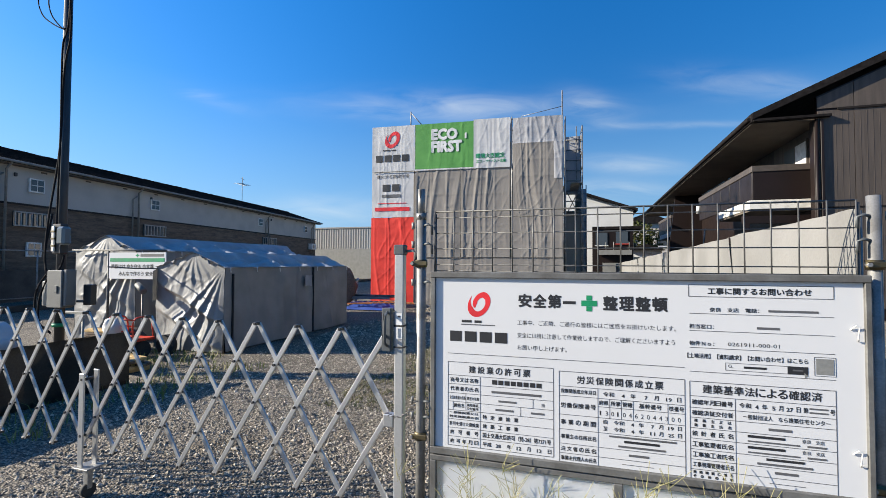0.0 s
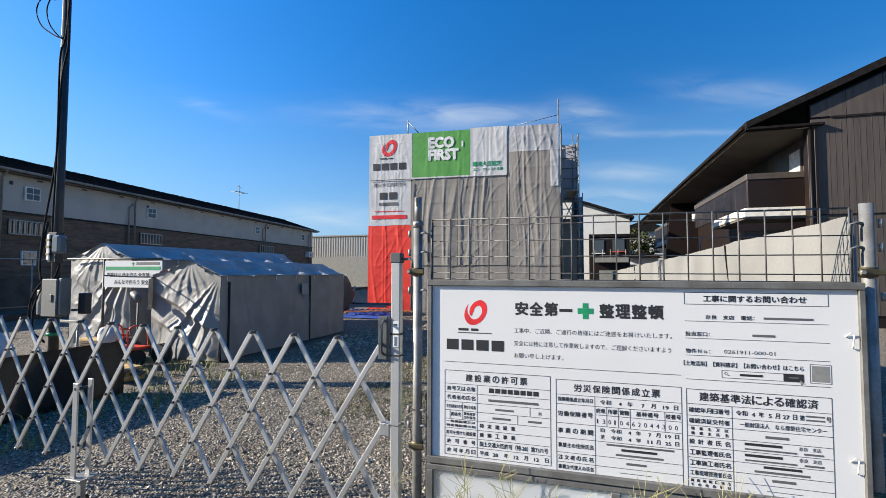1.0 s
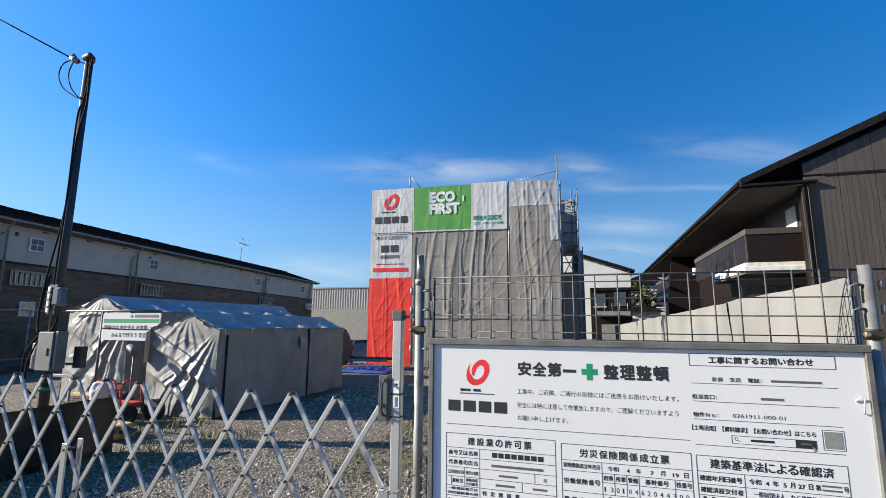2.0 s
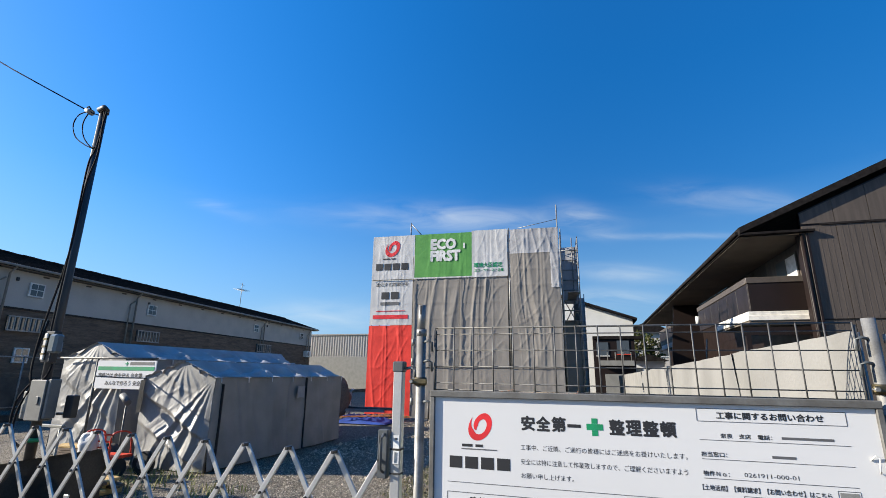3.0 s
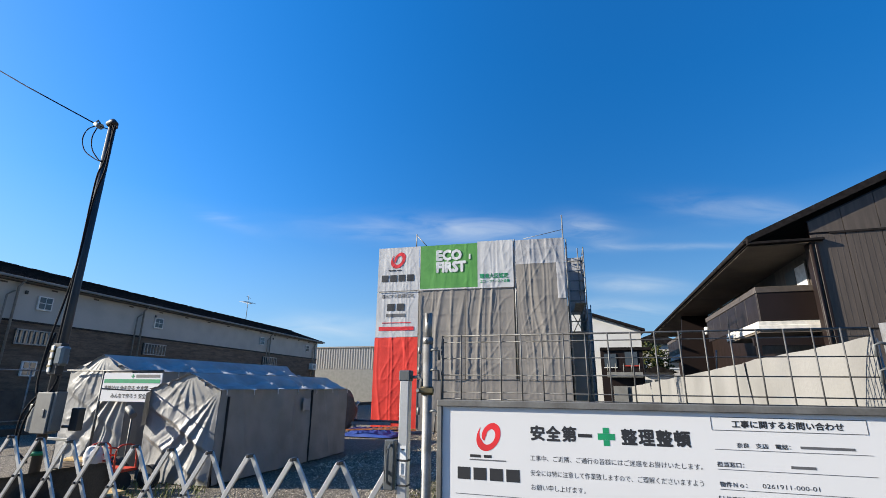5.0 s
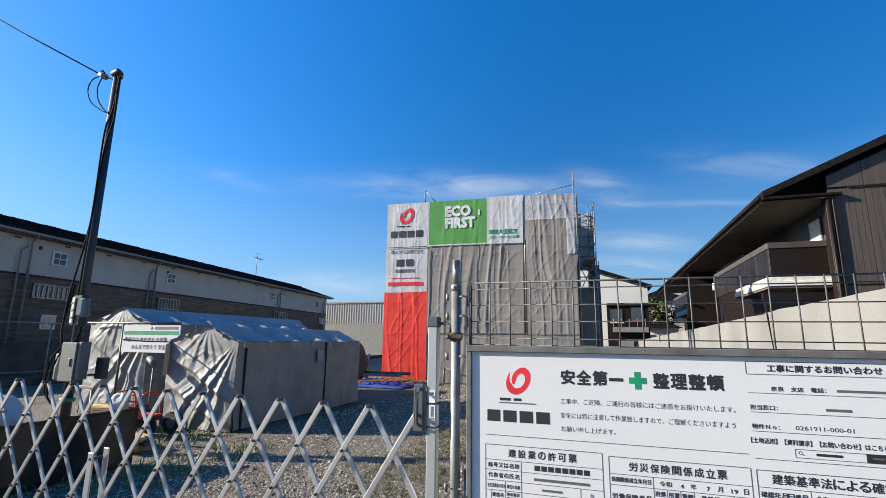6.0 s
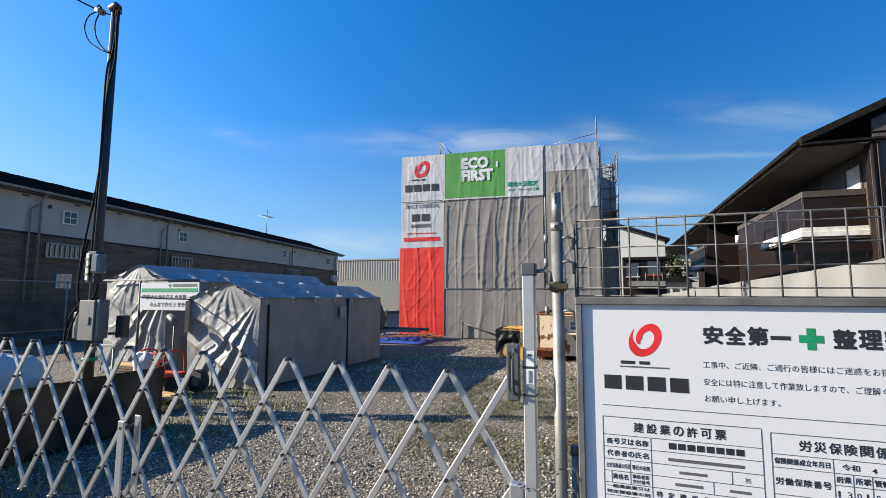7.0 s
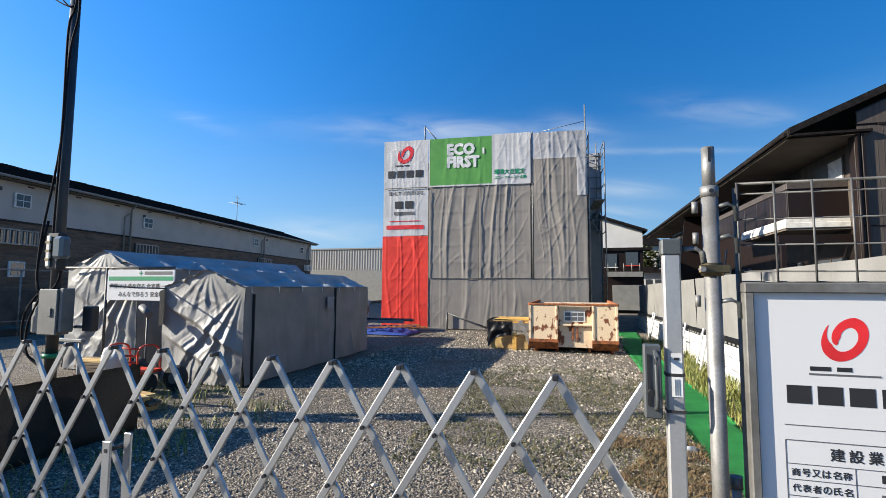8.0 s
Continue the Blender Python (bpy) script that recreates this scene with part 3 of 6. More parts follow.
hung("white_sheet", 0.0, 1.74, 5.25, 7.06, SHEET_WHITE, "white printed mesh sheet", 0.5)
hung("white_sheet", 0.0, 1.74, 3.44, 5.22, SHEET_WHITE, "white printed mesh sheet", 0.5)
hung("red_sheet", -0.02, 1.76, 0.06, 3.42, SHEET_RED, "bright red mesh sheet", 0.8)
hung("green_banner", 1.80, 4.12, 5.28, 7.05, SHEET_GREEN, "green printed banner", 0.28, 0.03)
hung("white_banner", 4.12, 5.50, 5.28, 7.10, SHEET_WHITE, "white end of the banner", 0.6, 0.03)
hung("banner_hem", 1.78, 5.50, 5.23, 5.285, SHEET_WHITE, "white hem", 0.4, 0.034)
hung("banner_hem", 1.765, 1.805, 5.25, 7.05, SHEET_WHITE, "white hem", 0.4, 0.034)
hung("grey_sheet", 1.78, 3.62, 1.86, 5.26, TARP_GREY)
hung("grey_sheet", 3.63, 5.48, 1.84, 5.26, TARP_GREY)
hung("grey_sheet", 5.60, 7.42, 1.82, 6.10, TARP_GREY)
hung("pale_sheet", 5.60, 7.42, 6.10, 7.06, SHEET_PALE, "paler sheet top with the scaffold showing through", 1.0)
hung("pale_sheet", 7.08, 7.44, 4.75, 6.10, SHEET_PALE, "paler strip at the corner", 1.0, 0.012)
hung("lower_sheet", 1.78, 3.62, 0.03, 1.86, TARP_GREY, "", 0.5, 0.02)
hung("lower_sheet", 3.62, 5.50, 0.03, 1.84, TARP_GREY, "", 0.5, 0.025)
hung("lower_sheet", 5.50, 7.42, 0.03, 1.82, TARP_GREY, "", 0.5, 0.02)


def ring(rx, rz, width, tilt, start=0.0, end=math.tau, steps=40):
    """A flat slanting ring or part of one, thicker in the middle."""
    bm = bmesh.new()
    rows = []
    for k in range(steps + 1):
        t = start + (end - start) * k / steps
        w = width * (0.65 + 0.35 * math.sin((t - start) / (end - start) * math.pi))
        pair = []
        for f in (1.0, 1.0 - w):
            x, z = rx * f * math.cos(t), rz * f * math.sin(t)
            pair.append(bm.verts.new((x * math.cos(tilt) - z * math.sin(tilt), 0, x * math.sin(tilt) + z * math.cos(tilt))))
        rows.append(pair)
    for one, two in zip(rows, rows[1:]):
        bm.faces.new((one[0], one[1], two[1], two[0]))
    return bm


def emblem(r):
    """The red emblem as a plain shape: a slanting curl."""
    bm = bmesh.new()
    rows, tilt, steps = [], radians(-36), 70
    for k in range(steps + 1):
        f = k / steps
        t = radians(173 + 432 * f)
        out = 1.14 - 0.14 * min(1, f * 5) - 0.54 * max(0.0, (f - 0.68) / 0.32) ** 1.15
        w = 0.45 * min(1.0, 0.06 + 7 * f, 0.25 + 6.0 * (1 - f))
        pair = []
        for g in (out, out - w):
            x, z = 0.78 * r * g * math.cos(t), 1.08 * r * g * math.sin(t)
            pair.append(bm.verts.new((x * math.cos(tilt) - z * math.sin(tilt), -0.0001 * f, x * math.sin(tilt) + z * math.cos(tilt))))
        rows.append(pair)
    for one, two in zip(rows, rows[1:]):
        bm.faces.new((one[0], one[1], two[1], two[0]))
    return bm


def plain_bar(width, height):
    return boxed(0, width, -0.0004, 0.0004, 0, height)


def fine(bm, longest):
    """Cuts long edges so that flat printing can follow a fold."""
    for _ in range(5):
        edges = [e for e in bm.edges if e.calc_length() > longest]
        if not edges:
            break
        bmesh.ops.subdivide_edges(bm, edges=edges, cuts=1)
    return bm


on_sheet("emblem", emblem(0.34), RED_INK, 0.86, 6.52, 0.5, 0.010)
on_sheet("emblem_bar", fine(plain_bar(0.30, 0.045), 0.1), INK, 0.45, 6.08, 0.5, 0.010)
on_sheet("emblem_bar", fine(plain_bar(0.20, 0.045), 0.1), INK, 0.80, 6.08, 0.5, 0.010)
for k in range(4):
    on_sheet("name_block", fine(plain_bar(0.29, 0.27), 0.12), INK, 0.165 + 0.36 * k, 5.64, 0.5, 0.010)
on_sheet("slogan", lettering("進化する賃貸住宅", 0.17, 0.002), GREY_INK, 0.20, 4.98, 0.5, 0.010)
for k in range(2):
    on_sheet("brand_block", fine(plain_bar(0.32, 0.28), 0.12), INK, 0.45 + 0.40 * k, 4.46, 0.5, 0.010)
on_sheet("brand_bar", fine(plain_bar(0.78, 0.12), 0.12), GREY_INK, 0.42, 4.22, 0.5, 0.010)
on_sheet("name_bar", fine(plain_bar(1.2, 0.03), 0.12), RED_INK, 0.25, 3.97, 0.5, 0.010)
on_sheet("name_bar", fine(plain_bar(1.45, 0.15), 0.12), RED_INK, 0.13, 3.68, 0.5, 0.010)
on_sheet("letters", fine(lettering("ECO", 0.56, 0.034, squeeze=0.92), 0.15), WHITE_PVC, 2.45, 6.42, 0.28, 0.046)
on_sheet("letters", fine(lettering("FIRST", 0.56, 0.034, squeeze=0.90), 0.15), WHITE_PVC, 2.45, 5.94, 0.28, 0.046)
on_sheet("mark_bar", fine(plain_bar(0.07, 0.22), 0.1), WHITE_PVC, 3.78, 6.40, 0.28, 0.046)
on_sheet("letters", lettering("環境大臣認定", 0.20, 0.006, squeeze=0.92), GREEN_INK, 4.20, 5.62, 0.6, 0.038)
on_sheet("letters", lettering("エコ・ファースト企業", 0.125, 0.004, squeeze=0.9), GREEN_INK, 4.22, 5.44, 0.6, 0.038)

# lacing cords where the sheets meet
def cord(points):
    return part("lacing_cord", tubed([(s, -0.035 - fold(s, z), z) for s, z in points], 0.011, 5), WIRE, scaffold)
cord([(1.80 + 0.14 * k, 1.85) for k in range(41)])
cord([(3.625, 1.85 + 0.2 * k) for k in range(18)])
cord([(1.77, 0.1 + 0.2 * k) for k in range(26)])
cord([(0.02 + 0.14 * k, 5.235) for k in range(13)])
# standards, ledgers and guard rails of the scaffold
def pipe_to(p, q, r=0.0243, name="pipe"):
    return part(name, tubed([p, q], r, 8), GALV, scaffold)
for s in (0.03, 1.80, 3.62, 5.52, 7.40):
    pipe_to((s, 0.10, 0.0), (s, 0.10, 7.08 if s < 7 else 8.0), name="standard")
    pipe_to((s, 1.0, 0.0), (s, 1.0, 7.0), name="standard")
pipe_to((1.58, 0.10, 7.0), (1.58, 0.10, 7.62), name="standard")
pipe_to((1.58, 0.10, 7.58), (2.1, 0.10, 7.0), 0.018, "brace")
pipe_to((5.56, 0.02, 1.8), (5.56, 0.02, 7.12), name="standard")
for z in (1.85, 3.5, 5.26, 6.2, 6.65, 7.06):
    pipe_to((0.0, 0.12, z), (7.44, 0.12, z), 0.021, "ledger")
pipe_to((5.9, 0.12, 7.14), (7.40, 0.12, 7.42), 0.012, "brace")
# the return along the side, with open bays
for k, y in enumerate((0.1, 1.1, 2.3)):
    pipe_to((7.50, y, 0), (7.50, y, 7.02), name="standard")
    if k:
        pipe_to((8.15, y, 0), (8.15, y, 6.9), name="standard")
for z in (1.8, 3.6, 4.2, 4.8, 5.4, 6.0, 6.6, 6.95):
    pipe_to((7.50, 0.1, z), (7.50, 2.3, z), 0.018, "ledger")
    pipe_to((8.15, 1.1, z), (8.15, 2.3, z), 0.018, "ledger")
for y0, y1, z1 in ((2.4, 8.8, 5.7),):
    for y in (y0, (y0 + y1) / 2):
        pipe_to((8.15, y, 0), (8.15, y, z1), name="standard")
    for z in (1.8, 3.6, 4.2, 4.8, 5.5):
        pipe_to((8.15, y0, z), (8.15, y1, z), 0.018, "ledger")
def side_fold(y, z):
    return 0.06 * wrinkle(y, z, 9.0)
part("side_sheet", sheet(lambda u, v: (7.47 + side_fold(2.3 * u, 5 * v), 0.06 + 2.24 * u, 0.05 + 4.9 * v), 24, 30), TARP_GREY, scaffold, "dark grey mesh sheet in shade")
part("side_sheet", sheet(lambda u, v: (7.50 + 0.65 * u, 2.32 + side_fold(u, v) * 0.4, 0.05 + 3.7 * v), 10, 30), TARP_GREY, scaffold, "dark grey mesh sheet in shade")
part("side_sheet", sheet(lambda u, v: (7.50 + 0.65 * u, 2.32 + side_fold(u * 2, 3 * v) * 0.7, 4.45 + 2.4 * v), 10, 30), SHEET_PALE, scaffold, "pale mesh sheet behind the rungs")
for k in range(8):
    pipe_to((7.50, 2.24, 3.75 + 0.42 * k), (8.15, 2.24, 3.75 + 0.42 * k), 0.022, "rung")
for x, dx in ((7.56, 0.5), (8.06, -0.5)):
    pipe_to((x, 2.20, 3.6), (x + dx, 2.20, 4.6), 0.018, "brace")
pipe_to((7.98, 2.28, 3.6), (7.98, 2.28, 7.25), 0.022, "standard")
part("side_sheet", sheet(lambda u, v: (8.18 + 0.55 * u, 8.75 + side_fold(u, 3 * v) * 0.6, 0.05 + 5.6 * v), 10, 30), SHEET_PALE, scaffold, "pale mesh netting on the far bay")
for k in range(9):
    pipe_to((8.16, 8.68, 1.4 + 0.5 * k), (8.75, 8.68, 1.4 + 0.5 * k), 0.02, "rung")
for x in (8.18, 8.72):
    pipe_to((x, 8.68, 0), (x, 8.68, 5.85), name="standard")
part("side_sheet", sheet(lambda u, v: (8.13 + side_fold(4 * u, 5 * v), 2.4 + 6.4 * u, 0.05 + 4.9 * v), 24, 30), TARP_GREY, scaffold, "dark grey mesh sheet in shade")
for k, z in enumerate((1.85, 3.55, 5.25)):
    part("deck", boxed(0.05, 7.4, 0.12, 0.62, z, z + 0.04), GALV, scaffold)
part("stair_flight", boxed(7.7, 8.05, 0.3, 2.2, 4.6, 4.64), GALV, scaffold)
part("scaffold_base", boxed(0.02, 1.8, -0.02, 0.3, 0.02, 0.10, bevel=0.01), RUST, scaffold, "rust-red base rail")
part("loose_brace", tubed([(2.5, -0.10, 0.60), (4.2, -0.14, 0.03)], 0.02, 6), WIRE, scaffold)
part("loose_brace", tubed([(2.5, -0.10, 0.02), (2.5, -0.10, 0.62)], 0.03, 6), WIRE, scaffold)
shell = thing("unfinished_building", FACE[0], FACE[1], 0, "grey shell of the building behind the sheeting", "building", FACE_TURN)
part("wall", boxed(0.4, 7.2, 1.3, 9.0, 0, 6.4), TARP_GREY, shell)
part("roof", boxed(0.3, 7.3, 1.2, 9.1, 6.4, 6.5), ROOF_DARK, shell)


# ---- the two tent sheds ----
def tent(name, a0, a1, b0, b1, eave, ridge_a, ridge_z, label, seed):
    t = thing(name, a0, b0, 0, label, "shed")
    w, d, r = a1 - a0, b1 - b0, ridge_a - a0
    swag = 1.0 if seed < 2 else 0.45
    def saw(q):
        # a fold with one long and one short flank
        q = q % 1.0
        return q / 0.7 if q < 0.7 else (1 - q) / 0.3
    def end(u, v):
        # the end cloth, pulled towards its corners, folds running slantwise
        x = w * u
        top = eave + (ridge_z - eave) * (x / r if x < r else (w - x) / (w - r))
        z = 0.02 + (top - 0.02) * v
        def ridge(p, sharp=6.0):
            return max(0.0, 1 - sharp * abs(noise.noise(p))) ** 1.3
        n = 0.05 * noise.noise((x * 0.7 + seed, z * 0.7 - x * 0.4, seed))
        wander = 0.35 * noise.noise((x * 1.6, z * 1.6, seed + 2))
        # pleats that fan out under the peak
        far = math.hypot(x - r, ridge_z - z)
        turn = math.atan2(x - r, ridge_z - z + 0.02)
        n += 0.075 * far * max(0.0, 1 - far / 0.95) * saw(turn * 3.0 + wander + seed)
        # folds drawn towards the eave corner
        reach = math.hypot(w - x, eave - z)
        lean = math.atan2(w - x, eave - z + 0.02)
        fan = max(0.0, min(1.0, (1.0 - lean) * 3)) * max(0.0, min(1.0, lean * 8)) * (1 if z < eave else 0.3)
        n += fan * 0.060 * min(reach, 1.0) * saw(0.85 - lean * 4.2 - 0.6 * wander)
        # the slack cloth lapping over itself in two slanting folds
        for high, low, lap in ((0.84, 0.34, 0.075), (0.52, 0.04, 0.06)):
            d = z / eave - high + (high - low) * u + 0.10 * wander
            if 0 <= d < 0.30:
                n += swag * lap * (1 - d / 0.30) ** 1.5
            elif -0.05 < d < 0:
                n += swag * lap * (1 + d / 0.05)
        # sharp creases at three sizes
        n += 0.018 * ridge((x * 1.2 + 0.8 * z + seed, z * 0.8 - 0.3 * x, seed))
        n += 0.008 * ridge((x * 2.6 - z, z * 1.6 + x, seed + 6)) + 0.003 * ridge((x * 7, z * 5, seed + 4))
        keep = min(1.0, 6 * min(u, 1 - u) + 0.15) * min(1.0, 5 * (1 - v) + 0.1)
        return (x + 0.03 * noise.noise((z * 2, seed, x)), -n * keep, z)
    part("end_cloth", sheet(end, 110, 110), SHED_GREY, t, "creased silver cloth")
    part("end_cloth", sheet(lambda u, v: (w * u, d, 0.02 + (eave - 0.02) * v), 4, 4), SHED_GREY, t)
    half = d * 0.62
    for x, s in ((w, 1), (0.0, -1)):
        for y0, y1 in ((0.0, half), (half, d)):
            def side(u, v):
                y, z = y0 + (y1 - y0) * u, 0.03 + (eave - 0.03) * v
                n = 0.06 * noise.noise((y * 1.3 + seed, z * 0.7, s)) + 0.03 * max(0.0, 0.2 - abs(noise.noise((y * 2.2 + seed + 0.6 * z, z * 0.5, s)))) * 4 + 0.012 * noise.noise((y * 6 + seed, z * 2.2, s))
                return (x + s * (n + 0.03 * (1 - v)), y, z)
            part("side_cloth", sheet(side, 60, 30), SHED_GREY, t)
    if seed < 2:
        # the cloths have no real opening: black strips give the shade of the gaps
        part("gap_shade_strip", boxed(w - 0.02, w + 0.075, half - 0.006, half + 0.006, 0.03, eave - 0.02), BLACK, t, "black strip for the shade in the gap between the cloths")
        part("side_window", sheet(lambda u, v: (w + 0.075 + 0.01 * noise.noise((u * 9, v * 9, 0)), half - 0.36 + 0.27 * u + 0.02 * noise.noise((v * 4, u * 3, 2)), eave - 0.44 + 0.24 * v + 0.02 * noise.noise((v * 3, u * 4, 6))), 14, 14), SHED_ROOF, t, "crumpled clear patch")
        part("gap_shade_strip", boxed(w - 0.02, w + 0.060, 0.172, 0.184, 0.03, eave - 0.12), BLACK, t, "black strip for the shade in the gap between the cloths")
    for x0, x1, z0, z1 in ((-0.06, r, eave - 0.02, ridge_z), (w + 0.05, r, eave - 0.02, ridge_z)):
        def slope(u, v):
            n = 0.075 * abs(math.sin(v * d * math.pi / 0.9)) ** 0.6 + 0.05 * max(0.0, 0.2 - abs(noise.noise((u * 2 + v * d * 0.8, v * d * 1.9, seed + 9)))) * 4 + 0.03 * max(0.0, 0.2 - abs(noise.noise((u * 4 - v * d * 1.2, v * d * 3.0, seed + 3)))) * 4 + 0.025 * noise.noise((u * 3, v * d * 1.6, seed)) + 0.012 * noise.noise((u * 8, v * d * 5, seed))
            return (x0 + (x1 - x0) * u, -0.04 + (d + 0.08) * v, z0 + (z1 - z0) * u - n * math.sin(u * math.pi) * 1.4 + 0.01)
        part("roof_cloth", sheet(slope, 20, 110), SHED_ROOF, t, "pale roof cloth sagging between the hoops")
    if seed < 2:
        part("door_flap", sheet(lambda u, v: (0.012 + 0.03 * u + 0.02 * noise.noise((u * 3, v * 4, 2)), -0.13 * u, 0.92 + (eave - 0.96) * v - 0.04 * u), 10, 14, 0.004), SHED_GREY, t, "loose flap turned out at the corner")
        part("guy_rope", tubed([(0.02, 0.0, eave - 0.04), (0.03, -0.5, eave - 0.03), (0.06, -1.0, eave + 0.0)], 0.012, 6), WIRE, t)
    for k in range(7):
        y = 0.1 + (d - 0.2) * k / 6
        part("eave_tie", tubed([(w + 0.045, y, eave - 0.01), (w + 0.055, y, eave - 0.10)], 0.008, 6), WHITE_PVC, t)
    for x in (0.02, w - 0.02):
        part("corner_tube", tubed([(x, 0.02, 0), (x, 0.02, eave)], 0.019, 8), GALV, t)
    return t


tent("tent_shed", -6.95, -5.42, 4.55, 9.0, 1.53, -6.08, 1.79, "silver-grey tarpaulin shed with a creased end cloth", 1.0)
tent("tent_shed", -9.60, -7.95, 4.95, 11.0, 1.86, -8.74, 2.16, "taller silver-grey tarpaulin shed behind the first", 5.0)



# ---- right side: covered wall, walkway mat, house ----
WALL_A, WALL_DROP = 1.85, 0.012
wall = thing("wall_east", WALL_A, 0.2, 0, "white block wall with a dark mesh strip and pale sheet above", "wall", kind="structure")
LONG = 18.0
def wall_z(y, z):
    return z - WALL_DROP * y
BLOCK, ROWS_OF_BLOCKS = 0.60, 4
block_mesh = mesh_of("block", boxed(-0.06, 0.06, 0.004, BLOCK - 0.004, 0.004, 0.186, bevel=0.006), WALL_WHITE)
part("joint_core", boxed(-0.045, 0.045, 0, LONG, -0.1, 0.56), CONCRETE, wall)
for j in range(ROWS_OF_BLOCKS):
    for i in range(int(LONG / BLOCK)):
        y = i * BLOCK + (0.3 if j % 2 else 0.0)
        ob = new("block", block_mesh)
        ob.parent = wall
        ob.matrix_basis = pose(0, y, 0.19 * j - WALL_DROP * y - 0.03)
def strip(u, v):
    y = LONG * u
    return (-0.075, y, wall_z(y, 0.73 + 0.12 * v))
part("mesh_strip", sheet(strip, 60, 2, 0.02), BLACK, wall, "dark perforated strip")
for k in range(90):
    y = 0.1 + LONG * k / 90.0
    part("strip_slot", boxed(-0.091, -0.086, y, y + 0.10, wall_z(y, 0.745), wall_z(y, 0.775)), BOX_GREY, wall)
SHEET_W = 1.8
for k in range(int(LONG / SHEET_W)):
    y0 = k * SHEET_W - 0.16
    def hang(u, v):
        y = y0 + (SHEET_W + 0.03) * u
        z = 0.85 + 0.985 * v
        n = 0.05 * noise.noise((y * 1.1, z * 1.5, 3.0)) + 0.03 * noise.noise((y * 3.5, z * 1.0, 8.0 + k))
        return (-0.03 - n - 0.006 * (k % 2), y, wall_z(y, z))
    part("wall_sheet", sheet(hang, 30, 14), SHEET_BEIGE, wall, "pale beige sheet hung on a fence")
for k in range(11):
    y = k * SHEET_W
    part("fence_tube", tubed([(0.03, y, 0.4), (0.03, y, wall_z(y, 1.84))], 0.02, 8), GALV, wall)
for y in (7.6, 9.4, 11.6, 13.5):
    frame_ob = part("leaning_frame", tubed([(-0.30, y, 0.0), (-0.13, y, 0.80)], 0.02, 8), WHITE_PVC, wall, "white pipe trestle leaning on the wall")
    part("frame_leg", tubed([(-0.30, y + 0.32, 0.0), (-0.13, y + 0.32, 0.80)], 0.02, 8), WHITE_PVC, frame_ob)
    for f in (0.25, 0.55, 0.85):
        part("frame_rung", tubed([(-0.30 + 0.17 * f, y, 0.8 * f), (-0.30 + 0.17 * f, y + 0.32, 0.8 * f)], 0.015, 8), WHITE_PVC, frame_ob)

def mat_fn(u, v):
    y = -0.1 + 16.0 * v
    x = 0.60 + 0.60 * u + 0.04 * noise.noise((y * 0.4, 1.0, 0.0)) + (0.25 * max(0, y - 11) / 5 if y > 11 else 0)
    return (x, y, 0.014 + 0.018 * noise.noise((x * 2, y * 1.3, 5.0)) + 0.02 * abs(noise.noise((y * 0.9, 3.0, 1.0))))
single("walkway_mat", sheet(mat_fn, 8, 120, 0.012), MAT_GREEN, 0, 0, 0, "bright green artificial-turf walkway mat on the gravel", "mat")


def tufts(name, count, area, height, mat, label, seed, lean=0.4, width=0.006, z=0.0):
    """Grass as many bent blades in one mesh."""
    rnd = random.Random(seed)
    verts, faces = [], []
    for _ in range(count):
        x, y = rnd.uniform(area[0], area[1]), rnd.uniform(area[2], area[3])
        if noise.noise((x * 1.7, y * 1.7, seed)) < -0.12:
            continue
        h = height * rnd.uniform(0.4, 1.25)
        turn = rnd.uniform(0, math.tau)
        dx, dy = math.cos(turn), math.sin(turn)
        bend = lean * h * rnd.uniform(0.2, 1.3)
        w = width * rnd.uniform(0.6, 1.3)
        n = len(verts)
        for f, ww in ((0, 1.0), (0.55, 0.8), (1.0, 0.1)):
            cx, cy, cz = x + dx * bend * f * f, y + dy * bend * f * f, z + h * f * (1 - 0.25 * f)
            verts += [(cx - dy * w * ww, cy + dx * w * ww, cz), (cx + dy * w * ww, cy - dx * w * ww, cz)]
        faces += [(n, n + 1, n + 3, n + 2), (n + 2, n + 3, n + 5, n + 4)]
    me = bpy.data.meshes.new(name)
    me.from_pydata(verts, [], faces)
    me.materials.append(mat)
    ob = new(name, me)
    ob.matrix_basis = SITE.copy()
    return tagged(ob, label, "grass", kind="stuff")


# the dark brown house
house = thing("house", 5.6, 14.15, 0, "dark brown two-storey house with deep eaves and balconies", "house")
L = 30.0
WX = 1.95   # the long wall stands this far inside the eave
def rake(x):
    return 6.14 + 0.445 * x
GX = WX - 0.24
# gable wall with its siding boards
gable_wall = part("gable_wall", prism([(GX, 0), (14, 0), (14, rake(5) - 0.445 * 6), (7.0, rake(7.0) - 0.25), (GX, rake(GX) - 0.25)], "y", 0.22, 0.40), BROWN_DARK, house)
k = 0
x = GX
